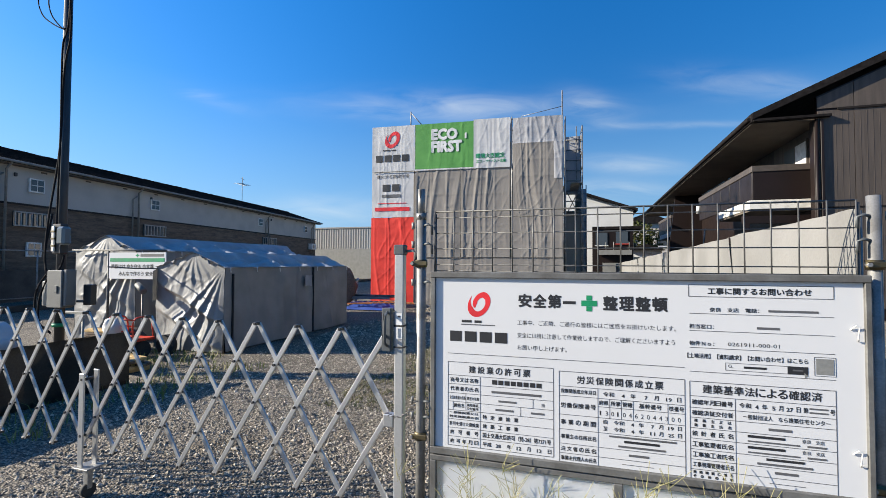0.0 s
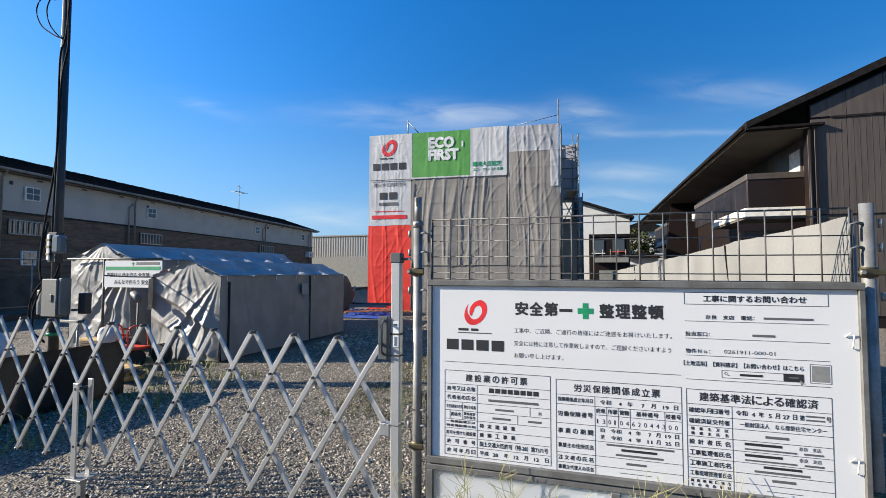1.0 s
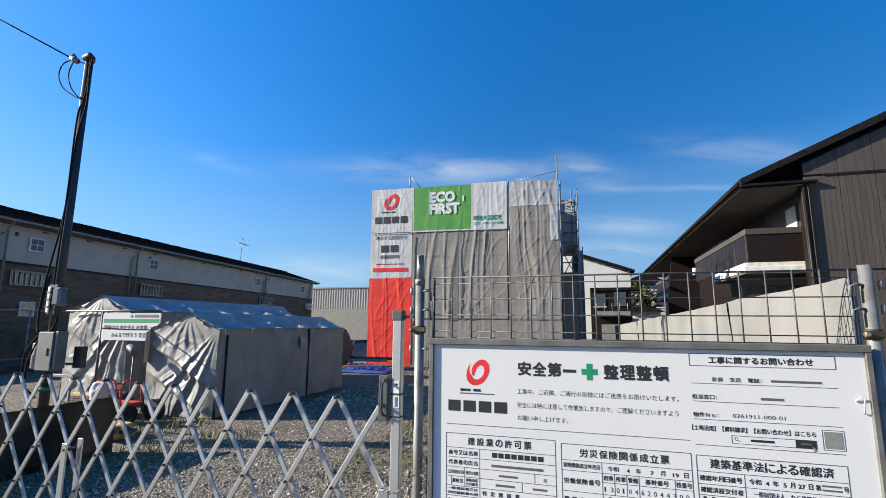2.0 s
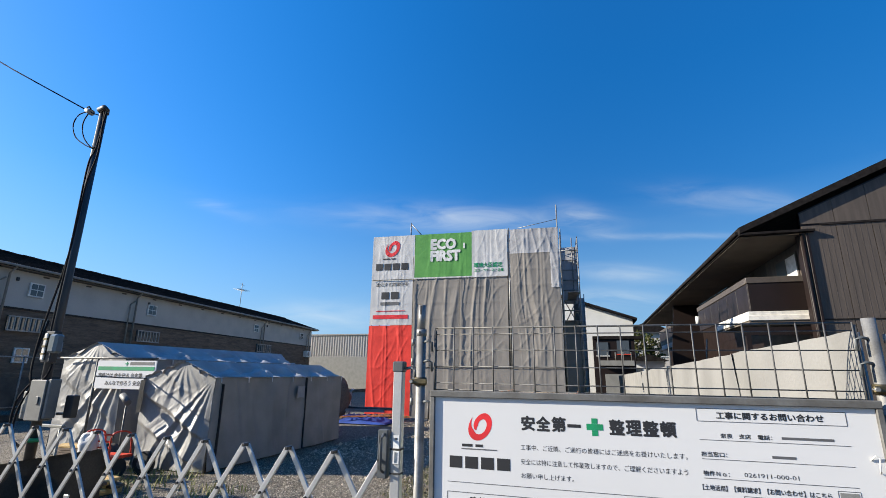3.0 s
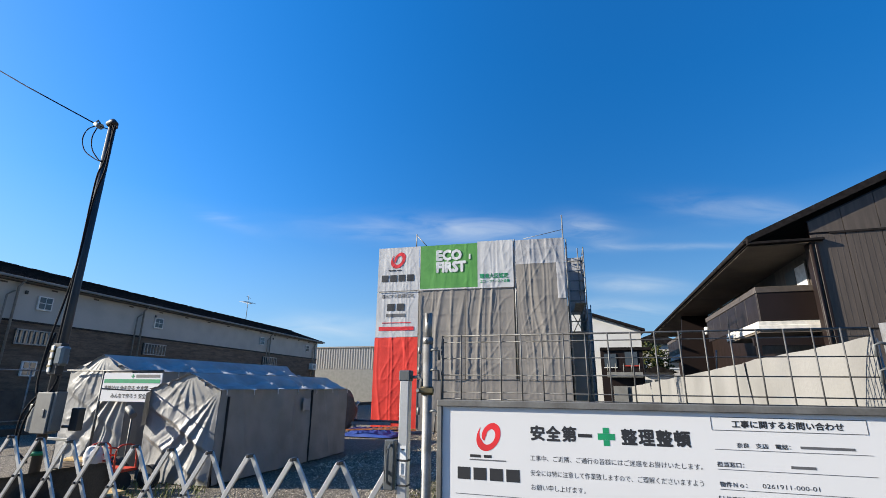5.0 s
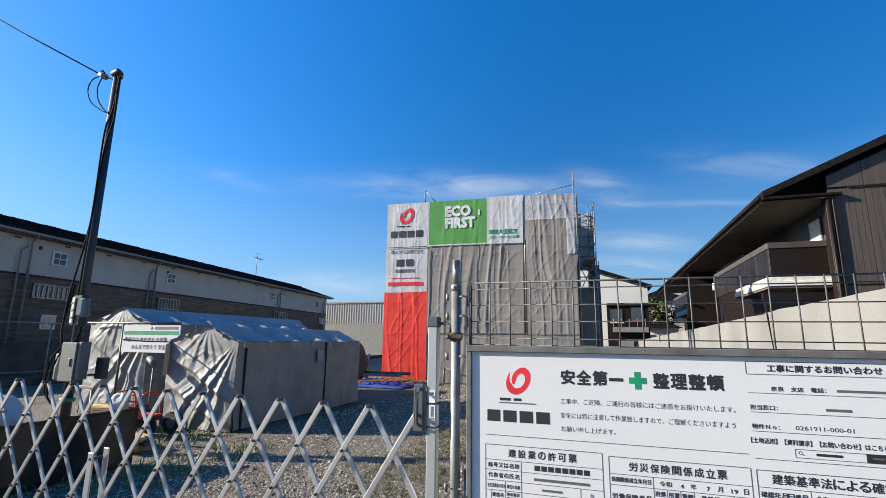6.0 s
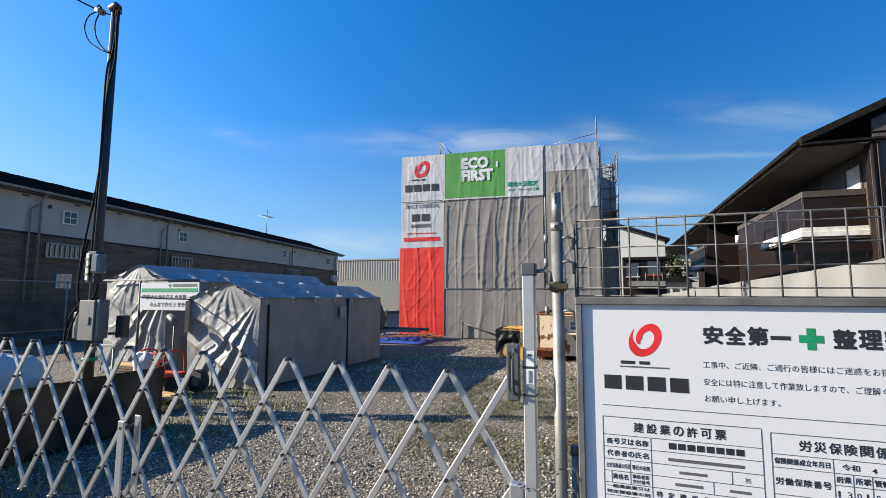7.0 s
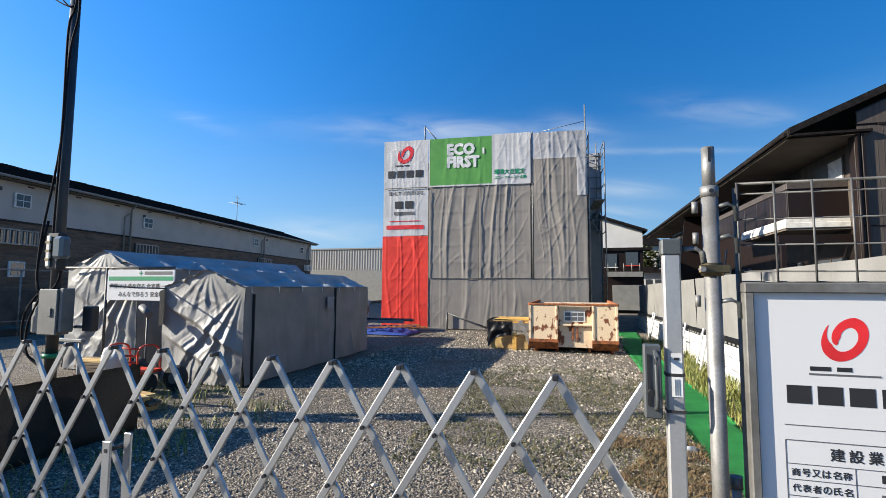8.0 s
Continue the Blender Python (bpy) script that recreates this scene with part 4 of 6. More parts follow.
while x < 7.0:
    x1 = min(x + 0.91, 7.0)
    for z0, z1 in ((0.35, 3.30), (3.33, 6.20), (6.27, None)):
        if z1 is None:
            if rake(x) - 0.32 < z0:
                continue
            outline = [(x + 0.008, z0), (x1 - 0.008, z0), (x1 - 0.008, rake(x1) - 0.3), (x + 0.008, rake(x) - 0.3)]
        else:
            outline = [(x + 0.008, z0), (x1 - 0.008, z0), (x1 - 0.008, min(z1, rake(x1) - 0.3)), (x + 0.008, min(z1, rake(x) - 0.3))]
        part("siding_panel", prism(outline, "y", 0.185, 0.225), BROWN_SIDING, gable_wall)
    for f in range(1, 6):
        xx = x + (x1 - x) * f / 6
        part("siding_rib", boxed(xx - 0.006, xx + 0.006, 0.181, 0.186, 0.35, min(6.2, rake(xx) - 0.35)), BROWN_SIDING, gable_wall)
    x = x1
part("belt_trim", boxed(GX + 0.5, 7.0, 0.15, 0.184, 6.205, 6.265), ROOF_DARK, house)
part("belt_trim", boxed(GX, 7.0, 0.16, 0.184, 3.302, 3.328), ROOF_DARK, house)
# roof: one slope each side of the ridge
roof = part("roof", prism([(-0.02, 6.10), (7.0, rake(7.0) - 0.04), (14.0, 6.10), (14.0, 6.24), (7.0, rake(7.0) + 0.12), (-0.02, 6.24)], "y", 0.05, L), ROOF_DARK, house)
part("rake_board", prism([(-0.03, 6.05), (7.0, rake(7.0) - 0.14), (7.0, rake(7.0) + 0.13), (-0.03, 6.25)], "y", 0.0, 0.05), ROOF_DARK, roof)
part("eave_fascia", boxed(-0.05, 0.0, 0.05, L, 5.98, 6.25, bevel=0.01), ROOF_DARK, roof)
part("gutter", tubed([(-0.09, 0.1, 6.08), (-0.09, L, 6.08)], 0.055, 10), ROOF_DARK, roof)
part("gable_eave_return", boxed(0.0, GX + 0.30, 0.02, 0.18, 5.99, 6.07, bevel=0.01), ROOF_DARK, roof)
for y in range(0, 30, 5):
    part("soffit_panel", boxed(0.0, WX, max(0.24, y + 0.008), y + 4.99, 5.955, 5.985), SOFFIT, roof)
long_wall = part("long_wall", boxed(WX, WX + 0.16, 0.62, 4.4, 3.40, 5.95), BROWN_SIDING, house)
# same wall farther back: its darker brown carries the shade under the eaves
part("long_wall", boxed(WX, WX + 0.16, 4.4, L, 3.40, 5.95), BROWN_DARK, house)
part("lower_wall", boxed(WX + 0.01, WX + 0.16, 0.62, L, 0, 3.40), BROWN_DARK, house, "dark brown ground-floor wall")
part("downpipe", tubed([(GX - 0.05, 0.14, 0.2), (GX - 0.05, 0.14, 5.95)], 0.045, 10), BROWN_DARK, house)
part("corner_post", boxed(GX - 0.09, GX - 0.004, 0.19, 0.50, 0.0, 5.95, bevel=0.01), BROWN_DARK, house)
part("corner_post", boxed(GX + 0.05, GX + 0.13, 0.10, 0.178, 0.0, 5.95, bevel=0.01), BROWN_DARK, house)
BALCONIES = ((1.35, 9.2), (17.5, 23.0))
for y0, y1 in BALCONIES:
    x0 = 0.34
    reach = y0 + 4.05
    slab = part("balcony_floor", boxed(x0 - 0.14, WX, y0 - 0.08, reach, 3.42, 3.60, bevel=0.015), IVORY, house, "ivory balcony edge")
    part("floor_soffit", boxed(x0 - 0.10, WX, y0 - 0.04, reach, 3.36, 3.418), SOFFIT, slab)
    part("floor_step", boxed(x0 - 0.11, WX, y0 - 0.05, reach, 3.602, 3.72, bevel=0.01), IVORY, slab)
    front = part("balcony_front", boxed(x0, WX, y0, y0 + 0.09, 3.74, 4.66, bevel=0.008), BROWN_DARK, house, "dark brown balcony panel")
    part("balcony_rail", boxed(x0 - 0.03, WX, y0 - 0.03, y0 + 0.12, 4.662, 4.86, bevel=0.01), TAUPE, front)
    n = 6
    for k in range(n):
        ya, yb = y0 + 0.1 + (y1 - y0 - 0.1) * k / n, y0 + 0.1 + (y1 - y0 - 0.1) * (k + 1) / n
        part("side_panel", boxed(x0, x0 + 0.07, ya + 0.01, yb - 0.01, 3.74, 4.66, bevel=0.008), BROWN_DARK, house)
    part("balcony_rail", boxed(x0 - 0.03, x0 + 0.11, y0 + 0.125, y1, 4.662, 4.86, bevel=0.01), TAUPE, house)
    win = part("balcony_window", boxed(WX - 0.05, WX - 0.004, y0 + 0.10, y0 + 1.95, 3.8, 5.70, bevel=0.008), TAUPE, house)
    for ya, yb, inside in ((y0 + 0.16, y0 + 0.98, WHITE_PVC), (y0 + 1.06, y0 + 1.89, PALE_GLASS)):
        part("pane", boxed(WX - 0.058, WX - 0.052, ya, yb, 3.88, 5.62), inside, win, "curtained pane" if inside is WHITE_PVC else "")
    part("wall_light", boxed(WX - 0.16, WX - 0.005, y0 + 3.0, y0 + 3.2, 4.9, 5.3, bevel=0.02), BLACK, house)
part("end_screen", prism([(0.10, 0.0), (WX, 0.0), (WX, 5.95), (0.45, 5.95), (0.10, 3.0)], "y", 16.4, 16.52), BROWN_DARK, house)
for y in (1.6, 4.6, 9.8, 12.6, 18.0):
    win = part("lower_window", boxed(WX - 0.03, WX - 0.004, y, y + 1.8, 0.5, 2.5), DARK_GLASS, house)
    part("window_frame", boxed(WX - 0.06, WX - 0.032, y + 0.87, y + 0.93, 0.5, 2.5), TAUPE, win)
part("back_wall", boxed(WX + 0.2, 13.8, L - 0.4, L - 0.2, 0, 6.0), BROWN_SIDING, house)
part("porch_beam", boxed(0.0, WX, 1.2, 1.36, 2.95, 3.2), BROWN_DARK, house)
part("porch_post", boxed(0.05, 0.19, 1.2, 1.34, 0, 2.95), BROWN_DARK, house)
part("porch_brace", tubed([(0.12, 8.4, 0.6), (0.12, 7.0, 3.2)], 0.035, 8), GALV, house)
part("wall_lamp", tubed([(0.3, 9.2, 4.1), (0.3, 9.2, 4.45)], 0.10, 12), WHITE_PVC, house, "white round wall lamp")

# ---- skip and timber on the gravel ----
skip = thing("waste_skip", -1.62, 9.88, 0, "rust-streaked cream steel waste skip standing on gravel", "skip")
W, H, D = 2.0, 1.16, 3.2
part("body", prism([(0.06, 0.14), (W - 0.06, 0.14), (W, H - 0.06), (0, H - 0.06)], "y", 0.16, D), BIN_PAINT, skip)
for x0, x1 in ((0.0, 0.66), (1.44, W)):
    cheek = part("front_cheek", prism([(0.0, 0.24), (0.16, 0.14), (0.16, H - 0.05), (0.0, H - 0.05)], "x", x0, x1), BIN_PAINT, skip)
    part("cheek_edge", boxed(x0 - 0.005, x0 + 0.05, -0.02, 0.03, 0.25, H - 0.05, bevel=0.008), BIN_PAINT, cheek)
    part("cheek_edge", boxed(x1 - 0.05, x1 + 0.005, -0.02, 0.03, 0.25, H - 0.05, bevel=0.008), BIN_PAINT, cheek)
    part("cheek_foot", prism([(-0.03, 0.33), (-0.03, 0.26), (0.18, 0.08), (0.18, 0.33)], "x", x0 - 0.01, x1 + 0.01), RUST, cheek)
part("front_plate", boxed(0.66, 1.44, 0.10, 0.16, 0.14, H - 0.06), BIN_PAINT, skip)
part("front_ledge", boxed(0.66, 1.44, 0.02, 0.12, 0.64, 0.69, bevel=0.01), BIN_PAINT, skip)
for x in (1.0, 1.1):
    part("latch_bar", boxed(x - 0.02, x + 0.02, 0.06, 0.11, 0.30, 0.62, bevel=0.006), RUST, skip)
part("rim", boxed(-0.02, W + 0.02, -0.02, 0.06, H - 0.045, H + 0.005, bevel=0.012), RUST, skip)
part("rim", boxed(-0.03, 0.05, 0.065, D, H - 0.06, H + 0.01, bevel=0.012), RUST, skip)
part("rim", boxed(W - 0.05, W + 0.03, 0.065, D, H - 0.06, H + 0.01, bevel=0.012), RUST, skip)
part("rubble", sheet(lambda u, v: (0.06 + 1.88 * u, 0.12 + 3 * v, H - 0.13 + 0.10 * noise.noise((u * 9, v * 12, 1))), 30, 30), RUST, skip, "rusty scrap showing over the rim")
for x in (0.1, 0.6, 1.34, 1.84):
    part("skid", boxed(x, x + 0.07, 0.22, D - 0.2, 0.0, 0.14, bevel=0.01), RUST, skip)
plate = part("notice_plate", boxed(0.80, 1.28, 0.085, 0.098, 0.74, 0.98, bevel=0.003), WHITE_PVC, skip, "white plate with blue fields")
for i in range(3):
    for j in range(2):
        part("blue_field", boxed(0.83 + 0.145 * i, 0.955 + 0.145 * i, 0.080, 0.084, 0.765 + 0.105 * j, 0.85 + 0.105 * j), GREY_INK, plate)

timber = thing("timber_stack", -2.66, 10.15, 0, "stack of yellow formwork boards half covered by black sheet", "timber")
for k in range(3):
    part("board", boxed(0.10 + 0.03 * k, 1.0, 0.02 * k, 0.9, 0.66 + 0.035 * k, 0.69 + 0.035 * k, bevel=0.004), YELLOW_WOOD if k != 1 else OCHRE, timber)
part("upright_board", boxed(0.60, 0.70, 0.0, 0.06, 0.0, 0.42), YELLOW_WOOD, timber)
part("bearer", boxed(0.06, 0.98, 0.06, 0.9, 0.02, 0.30, bevel=0.01), OCHRE, timber)
part("black_sheet", sheet(lambda u, v: (0.0 + 0.62 * u + 0.03 * noise.noise((v * 6, u * 3, 2)), -0.05 - 0.06 * noise.noise((u * 5, v * 3, 1)), 0.70 - (0.34 + 0.30 * (1 - u) ** 3) * v), 20, 14, 0.006), BLACK, timber, "crumpled black plastic sheet")
part("black_sheet", sheet(lambda u, v: (-0.02 - 0.03 * noise.noise((v * 6, u * 3, 5)), 0.9 * u, 0.72 - 0.64 * v), 16, 12, 0.006), BLACK, timber)
part("black_sheet", sheet(lambda u, v: (0.55 * u, 0.8 * v, 0.745 + 0.03 * noise.noise((u * 5, v * 5, 7))), 12, 12, 0.006), BLACK, timber)
part("leaning_plank", bar(bmesh.new(), (1.10, -0.02, 0.05), (0.80, 0.0, 0.72), 0.09, 0.03, 0.004), GALV, timber)

# blue sheeted stack by the red sheet
blue = thing("sheeted_stack", -7.4, 12.3, 0, "steel frames lying on a crumpled blue tarpaulin", "building material")
part("tarpaulin", sheet(lambda u, v: (1.9 * u - 0.1, 1.5 * v, 0.03 + (0.16 + 0.13 * noise.noise((u * 4, v * 4, 3))) * math.sin(u * math.pi) ** 0.5 * math.sin(v * math.pi) ** 0.5), 30, 24), BLUE_SHEET, blue, "crumpled blue tarpaulin")
for y in (0.05, 0.75):
    part("frame_rail", bar(bmesh.new(), (0.2, y, 0.22), (1.95, y + 0.1, 0.30), 0.05, 0.05, 0.006), RUST, blue)
for k in range(8):
    part("frame_rung", bar(bmesh.new(), (0.3 + 0.21 * k, 0.07, 0.25), (0.34 + 0.21 * k, 0.8, 0.26), 0.03, 0.03), BLUE_SHEET, blue)
part("pipe_bundle", tubed([(-0.3, 1.2, 0.42), (1.5, 1.5, 0.40)], 0.05, 8), WIRE, blue)
part("plank", bar(bmesh.new(), (-0.2, 1.0, 0.36), (1.2, 1.35, 0.34), 0.10, 0.04), BOX_GREY, blue)
white_pipes = thing("white_pipe_frame", -7.75, 13.6, 0, "white plastic pipe barrier beside the scaffold", "barrier")
for x in (0.0, 0.22):
    part("leg", tubed([(x, 0, 0), (x, 0, 0.9), (x + 0.1, 0, 1.05)], 0.05, 8), WHITE_PVC, white_pipes)
for z in (0.4, 0.8):
    part("rail", tubed([(-0.02, 0, z), (0.26, 0, z)], 0.04, 8), WHITE_PVC, white_pipes)
planks = single("edge_plank", boxed(0, 1.1, 0, 0.2, 0.0, 0.05, bevel=0.01), SHEET_BEIGE, -6.0, 14.4, 0, "pale plank lying at the scaffold foot", "plank")

# ---- far houses ----
white_house = thing("white_house", 1.0, 30.0, 0, "white two-storey house with dark gable roof", "house")
part("wall", prism([(0.0, 0), (2.5, 0), (2.5, 5.1), (-3.5, 7.2), (-3.5, 0)], "y", 0.0, 8.0), FAR_WALL, white_house)
part("roof", prism([(-3.7, 7.25), (2.75, 5.0), (2.75, 5.14), (-3.7, 7.42)], "y", -0.4, 8.4), ROOF_DARK, white_house)
part("roof_band", boxed(0.0, 2.9, -1.0, -0.02, 3.8, 3.98), ROOF_DARK, white_house)
part("lower_block", boxed(0.0, 2.4, -0.9, -0.03, 0, 3.78), BROWN_DARK, white_house)
for x, z, c in ((0.2, 2.9, WHITE_PVC), (1.4, 3.0, ORANGE_RED)):
    w = part("window", boxed(x, x + 0.7, -0.94, -0.91, z - 0.1, z + 0.7), DARK_GLASS, white_house)
    part("window_frame", boxed(x - 0.05, x + 0.75, -0.97, -0.945, z - 0.15, z - 0.1), c, w)
part("balcony", boxed(0.3, 2.3, -1.3, -0.98, 2.2, 2.5), BOX_GREY, white_house)
part("lower_wall", boxed(0.6, 2.4, -1.2, -0.95, 0.2, 1.7), BOX_GREY, white_house)
for k in range(5):
    part("balcony_bar", tubed([(0.35 + 0.45 * k, -1.28, 2.5), (0.35 + 0.45 * k, -1.28, 3.0)], 0.02, 6), BOX_GREY, white_house)
def far_house(a, b, w, d, h, mat, roofmat, label):
    f = thing("far_house", a, b, 0, label, "house")
    part("wall", boxed(0, w, 0, d, 0, h), mat, f)
    part("roof", prism([(-0.4, h), (w + 0.4, h), (w / 2, h + w * 0.22)], "y", -0.4, d + 0.4), roofmat, f)
    for i in range(3):
        for j in range(2):
            win = part("window", boxed(0.1 * w + 0.3 * w * i, 0.28 * w + 0.3 * w * i, -0.04, -0.005, h * (0.14 + 0.45 * j), h * (0.34 + 0.45 * j)), DARK_GLASS, f)
            part("sill", boxed(0.08 * w + 0.3 * w * i, 0.30 * w + 0.3 * w * i, -0.08, -0.045, h * (0.12 + 0.45 * j), h * (0.135 + 0.45 * j)), WHITE_PVC, win)
    return f
far_house(4.4, 44.0, 2.6, 6.0, 2.9, FAR_WALL, ROOF_DARK, "small far cream house between the others")
far_house(4.6, 60.0, 6.0, 8.0, 6.6, CREAM, ROOF_DARK, "far cream house with dark roof")


def tree(a, b, h, spread, seed):
    rnd = random.Random(seed)
    t = thing("tree", a, b, 0, "far bushy tree with browning green leaves", "tree")
    part("trunk", tubed([(0, 0, 0), (0.1, 0, h * 0.4), (0.0, 0.1, h * 0.75)], [0.22, 0.16, 0.06], 8), CONCRETE, t)
    for k in range(5):
        g = rnd.uniform(0, math.tau)
        part("limb", tubed([(0.05, 0, h * 0.4), (spread * 0.5 * math.cos(g), spread * 0.5 * math.sin(g), h * 0.7)], [0.08, 0.03], 6), CONCRETE, t)
    verts, faces = [], []
    for _ in range(2600):
        c = Vector((rnd.gauss(0, 1), rnd.gauss(0, 1), rnd.gauss(0, 1))).normalized() * rnd.uniform(0.35, 1.0) ** 0.5
        c = c * (1 + 0.45 * noise.noise(c * 2.2 + Vector((seed, 0, 0))))
        p = Vector((c.x * spread, c.y * spread, h * 0.68 + c.z * h * 0.34))
        u = Vector((rnd.gauss(0, 1), rnd.gauss(0, 1), rnd.gauss(0, 1))).normalized() * 0.16
        w = u.cross(Vector((rnd.gauss(0, 1), rnd.gauss(0, 1), rnd.gauss(0, 1)))).normalized() * 0.10
        n = len(verts)
        verts += [p - u, p + w, p + u, p - w]
        faces.append((n, n + 1, n + 2, n + 3))
    me = bpy.data.meshes.new("crown")
    me.from_pydata([tuple(v) for v in verts], [], faces)
    me.materials.append(LEAF)
    crown = new("crown", me)
    crown.parent = t
    return t


tree(5.2, 50.0, 5.8, 2.6, 3)
tree(3.4, 62.0, 6.2, 3.0, 5)



# ---- left side ----
# long apartment block; x runs along its yard front, away from the street
FLAT = pose(-17.03, 18.2, 0, 0, 0, 80.86)
flats = new("apartment_block")
flats.empty_display_size = 0.1
flats.matrix_basis = FLAT
tagged(flats, "long two-storey apartment block, cream above brown tile", "apartment block")
X0, X1 = -4.6, 29.0
part("lower_wall", boxed(X0, X1, 0.30, 9.0, 0, 3.92), BRICK_TILE, flats, "brown tiled lower storey")
part("upper_wall", boxed(X0, X1, 0.28, 9.0, 4.0, 5.52), CREAM, flats, "cream rendered upper storey")
part("belt_course", boxed(X0, X1 + 0.02, 0.24, 9.0, 3.92, 4.0), BROWN_DARK, flats)
# the roof slope steps down course by course
steps = []
for k in range(12):
    f, g = k / 12, (k + 1) / 12
    steps += [(-0.14 + 3.34 * f, 5.66 + 1.06 * f), (-0.14 + 3.34 * g - 0.01, 5.63 + 1.06 * g)]
roof_of_flats = part("roof", prism([(-0.12, 5.55)] + steps + [(3.2, 6.72), (9.4, 5.64), (9.4, 5.55)], "x", X0, X1 + 0.6), ROOF_DARK, flats)
rnd_cap = random.Random(6)
cap_bm = bmesh.new()
for k in range(112):
    lift = rnd_cap.uniform(-0.012, 0.012)
    box(cap_bm, X0 + 0.3 * k, X0 + 0.3 * k + 0.285, 3.06, 3.34, 6.66 + lift, 6.76 + lift, bevel=0.012)
part("ridge_capping", cap_bm, ROOF_DARK, roof_of_flats)["kind"] = "stuff"
part("gutter", tubed([(X0, -0.18, 5.57), (X1 + 0.6, -0.18, 5.57)], 0.055, 8), PIPE_BEIGE, roof_of_flats)
part("soffit", boxed(X0, X1 + 0.5, -0.1, 0.28, 5.47, 5.51), SOFFIT, roof_of_flats)
part("verge", boxed(X1 + 0.58, X1 + 0.64, -0.12, 9.4, 5.52, 5.67), ROOF_DARK, roof_of_flats)
# courses of the tile as thin proud strips
for k in range(24):
    part("tile_course", boxed(X0, X1, 0.286, 0.299, 0.10 + 0.16 * k, 0.235 + 0.16 * k), BRICK_TILE, flats)
UNITS = (1.18, 7.7, 18.5, 26.4)


def small_window(x, z, w=0.66, h=0.58):
    win = part("window", boxed(x, x + w, 0.20, 0.275, z, z + h, bevel=0.01), WHITE_PVC, flats, "white framed window")
    for i in range(2):
        for j in range(2):
            part("pane", boxed(x + 0.07 + (w - 0.10) / 2 * i, x + 0.03 + (w - 0.10) / 2 * (i + 1), 0.188, 0.199, z + 0.06 + (h - 0.08) / 2 * j, z + 0.03 + (h - 0.08) / 2 * (j + 1)), DARK_GLASS, win)
    return win


def barred_window(x, z, w, h):
    grille = part("window", boxed(x, x + w, 0.23, 0.285, z, z + h), DARK_GLASS, flats, "window behind pale bars")
    for zz in (z, z + h - 0.05):
        part("grille_rail", boxed(x - 0.04, x + w + 0.04, 0.12, 0.16, zz, zz + 0.05), GRILLE, grille)
    for k in range(8):
        xx = x + w * k / 7
        part("grille_bar", boxed(xx - 0.022, xx + 0.022, 0.125, 0.155, z + 0.05, z + h - 0.05), GRILLE, grille)


def downpipe(x, low):
    p = part("downpipe", tubed([(x, 0.15, low), (x, 0.15, 5.28), (x, -0.1, 5.52)], 0.045, 8), PIPE_BEIGE, flats)
    part("downpipe", tubed([(x - 0.35, 0.18, low), (x - 0.35, 0.18, 4.9), (x - 0.1, 0.16, 5.1)], 0.035, 8), PIPE_BEIGE, flats)


for x in UNITS:
    small_window(x, 4.50)
for x, w in ((0.62, 1.5), (7.24, 1.5), (19.16, 2.0)):
    barred_window(x, 3.06, w, 0.60)
small_window(1.15, 1.83, 0.62, 0.60)
small_window(8.0, 1.83, 0.62, 0.60)
for x, low in ((0.24, 0.2), (6.8, 2.4), (19.9, 2.4), (28.2, 2.4)):
    downpipe(x, low)
for x in (0.2, 7.3, 20.0):
    part("outdoor_lamp", boxed(x + 0.4, x + 0.52, 0.20, 0.28, 5.05, 5.2, bevel=0.02), BLACK, flats)
for x in (27.4,):
    ac = part("air_conditioner", boxed(x, x + 0.9, -0.12, 0.25, 2.95, 3.5, bevel=0.02), WHITE_PVC, flats, "white outdoor air conditioner unit")
    part("fan_guard", tubed([(x + 0.35, -0.135, 3.22), (x + 0.35, -0.12, 3.22)], 0.2, 16), BOX_GREY, ac)
for x in (22.6, 23.3, 24.6):
    part("vent_hood", boxed(x, x + 0.14, 0.2, 0.28, 2.3, 2.45, bevel=0.02), WHITE_PVC, flats)
for k in range(16):
    part("eave_vent", boxed(X0 + 2.1 * k, X0 + 2.1 * k + 0.25, 0.25, 0.279, 5.36, 5.42), TAUPE, flats)
aerial = new("tv_aerial")
aerial.matrix_basis = FLAT @ pose(21.0, 3.2, 6.70)
aerial.empty_display_size = 0.1
tagged(aerial, "thin rooftop television aerial on the apartment block", "aerial")
part("mast", tubed([(0, 0, 0), (0, 0, 2.1)], 0.022, 6), GALV, aerial)
part("boom", tubed([(-0.7, 0, 1.5), (0.7, 0, 1.5)], 0.016, 6), GALV, aerial)
for k in range(6):
    part("element", tubed([(-0.6 + 0.24 * k, -0.4, 1.5), (-0.6 + 0.24 * k, 0.4, 1.5)], 0.012, 5), GALV, aerial)
part("element", tubed([(-0.3, 0, 2.0), (0.35, 0, 1.9)], 0.012, 5), GALV, aerial)

warehouse = thing("warehouse", -36.0, 44.0, 0, "far low warehouse with ribbed pale metal above a grey wall", "warehouse")
part("lower_wall", boxed(0, 34, 0, 14, 0, 3.25), BOX_GREY, warehouse)
part("roof", boxed(-0.1, 34.1, -0.1, 14.1, 5.44, 5.58), GALV, warehouse)
upper = part("upper_wall", boxed(0, 34, 0.06, 14, 3.25, 5.44), SHED_METAL, warehouse)
rib_mesh = mesh_of("metal_rib", boxed(-0.06, 0.06, -0.02, 0.059, 3.20, 5.44), SHED_METAL)
for k in range(112):
    ob = new("metal_rib", rib_mesh)
    ob.parent = upper
    ob.matrix_basis = pose(0.2 + 0.30 * k, 0, 0)
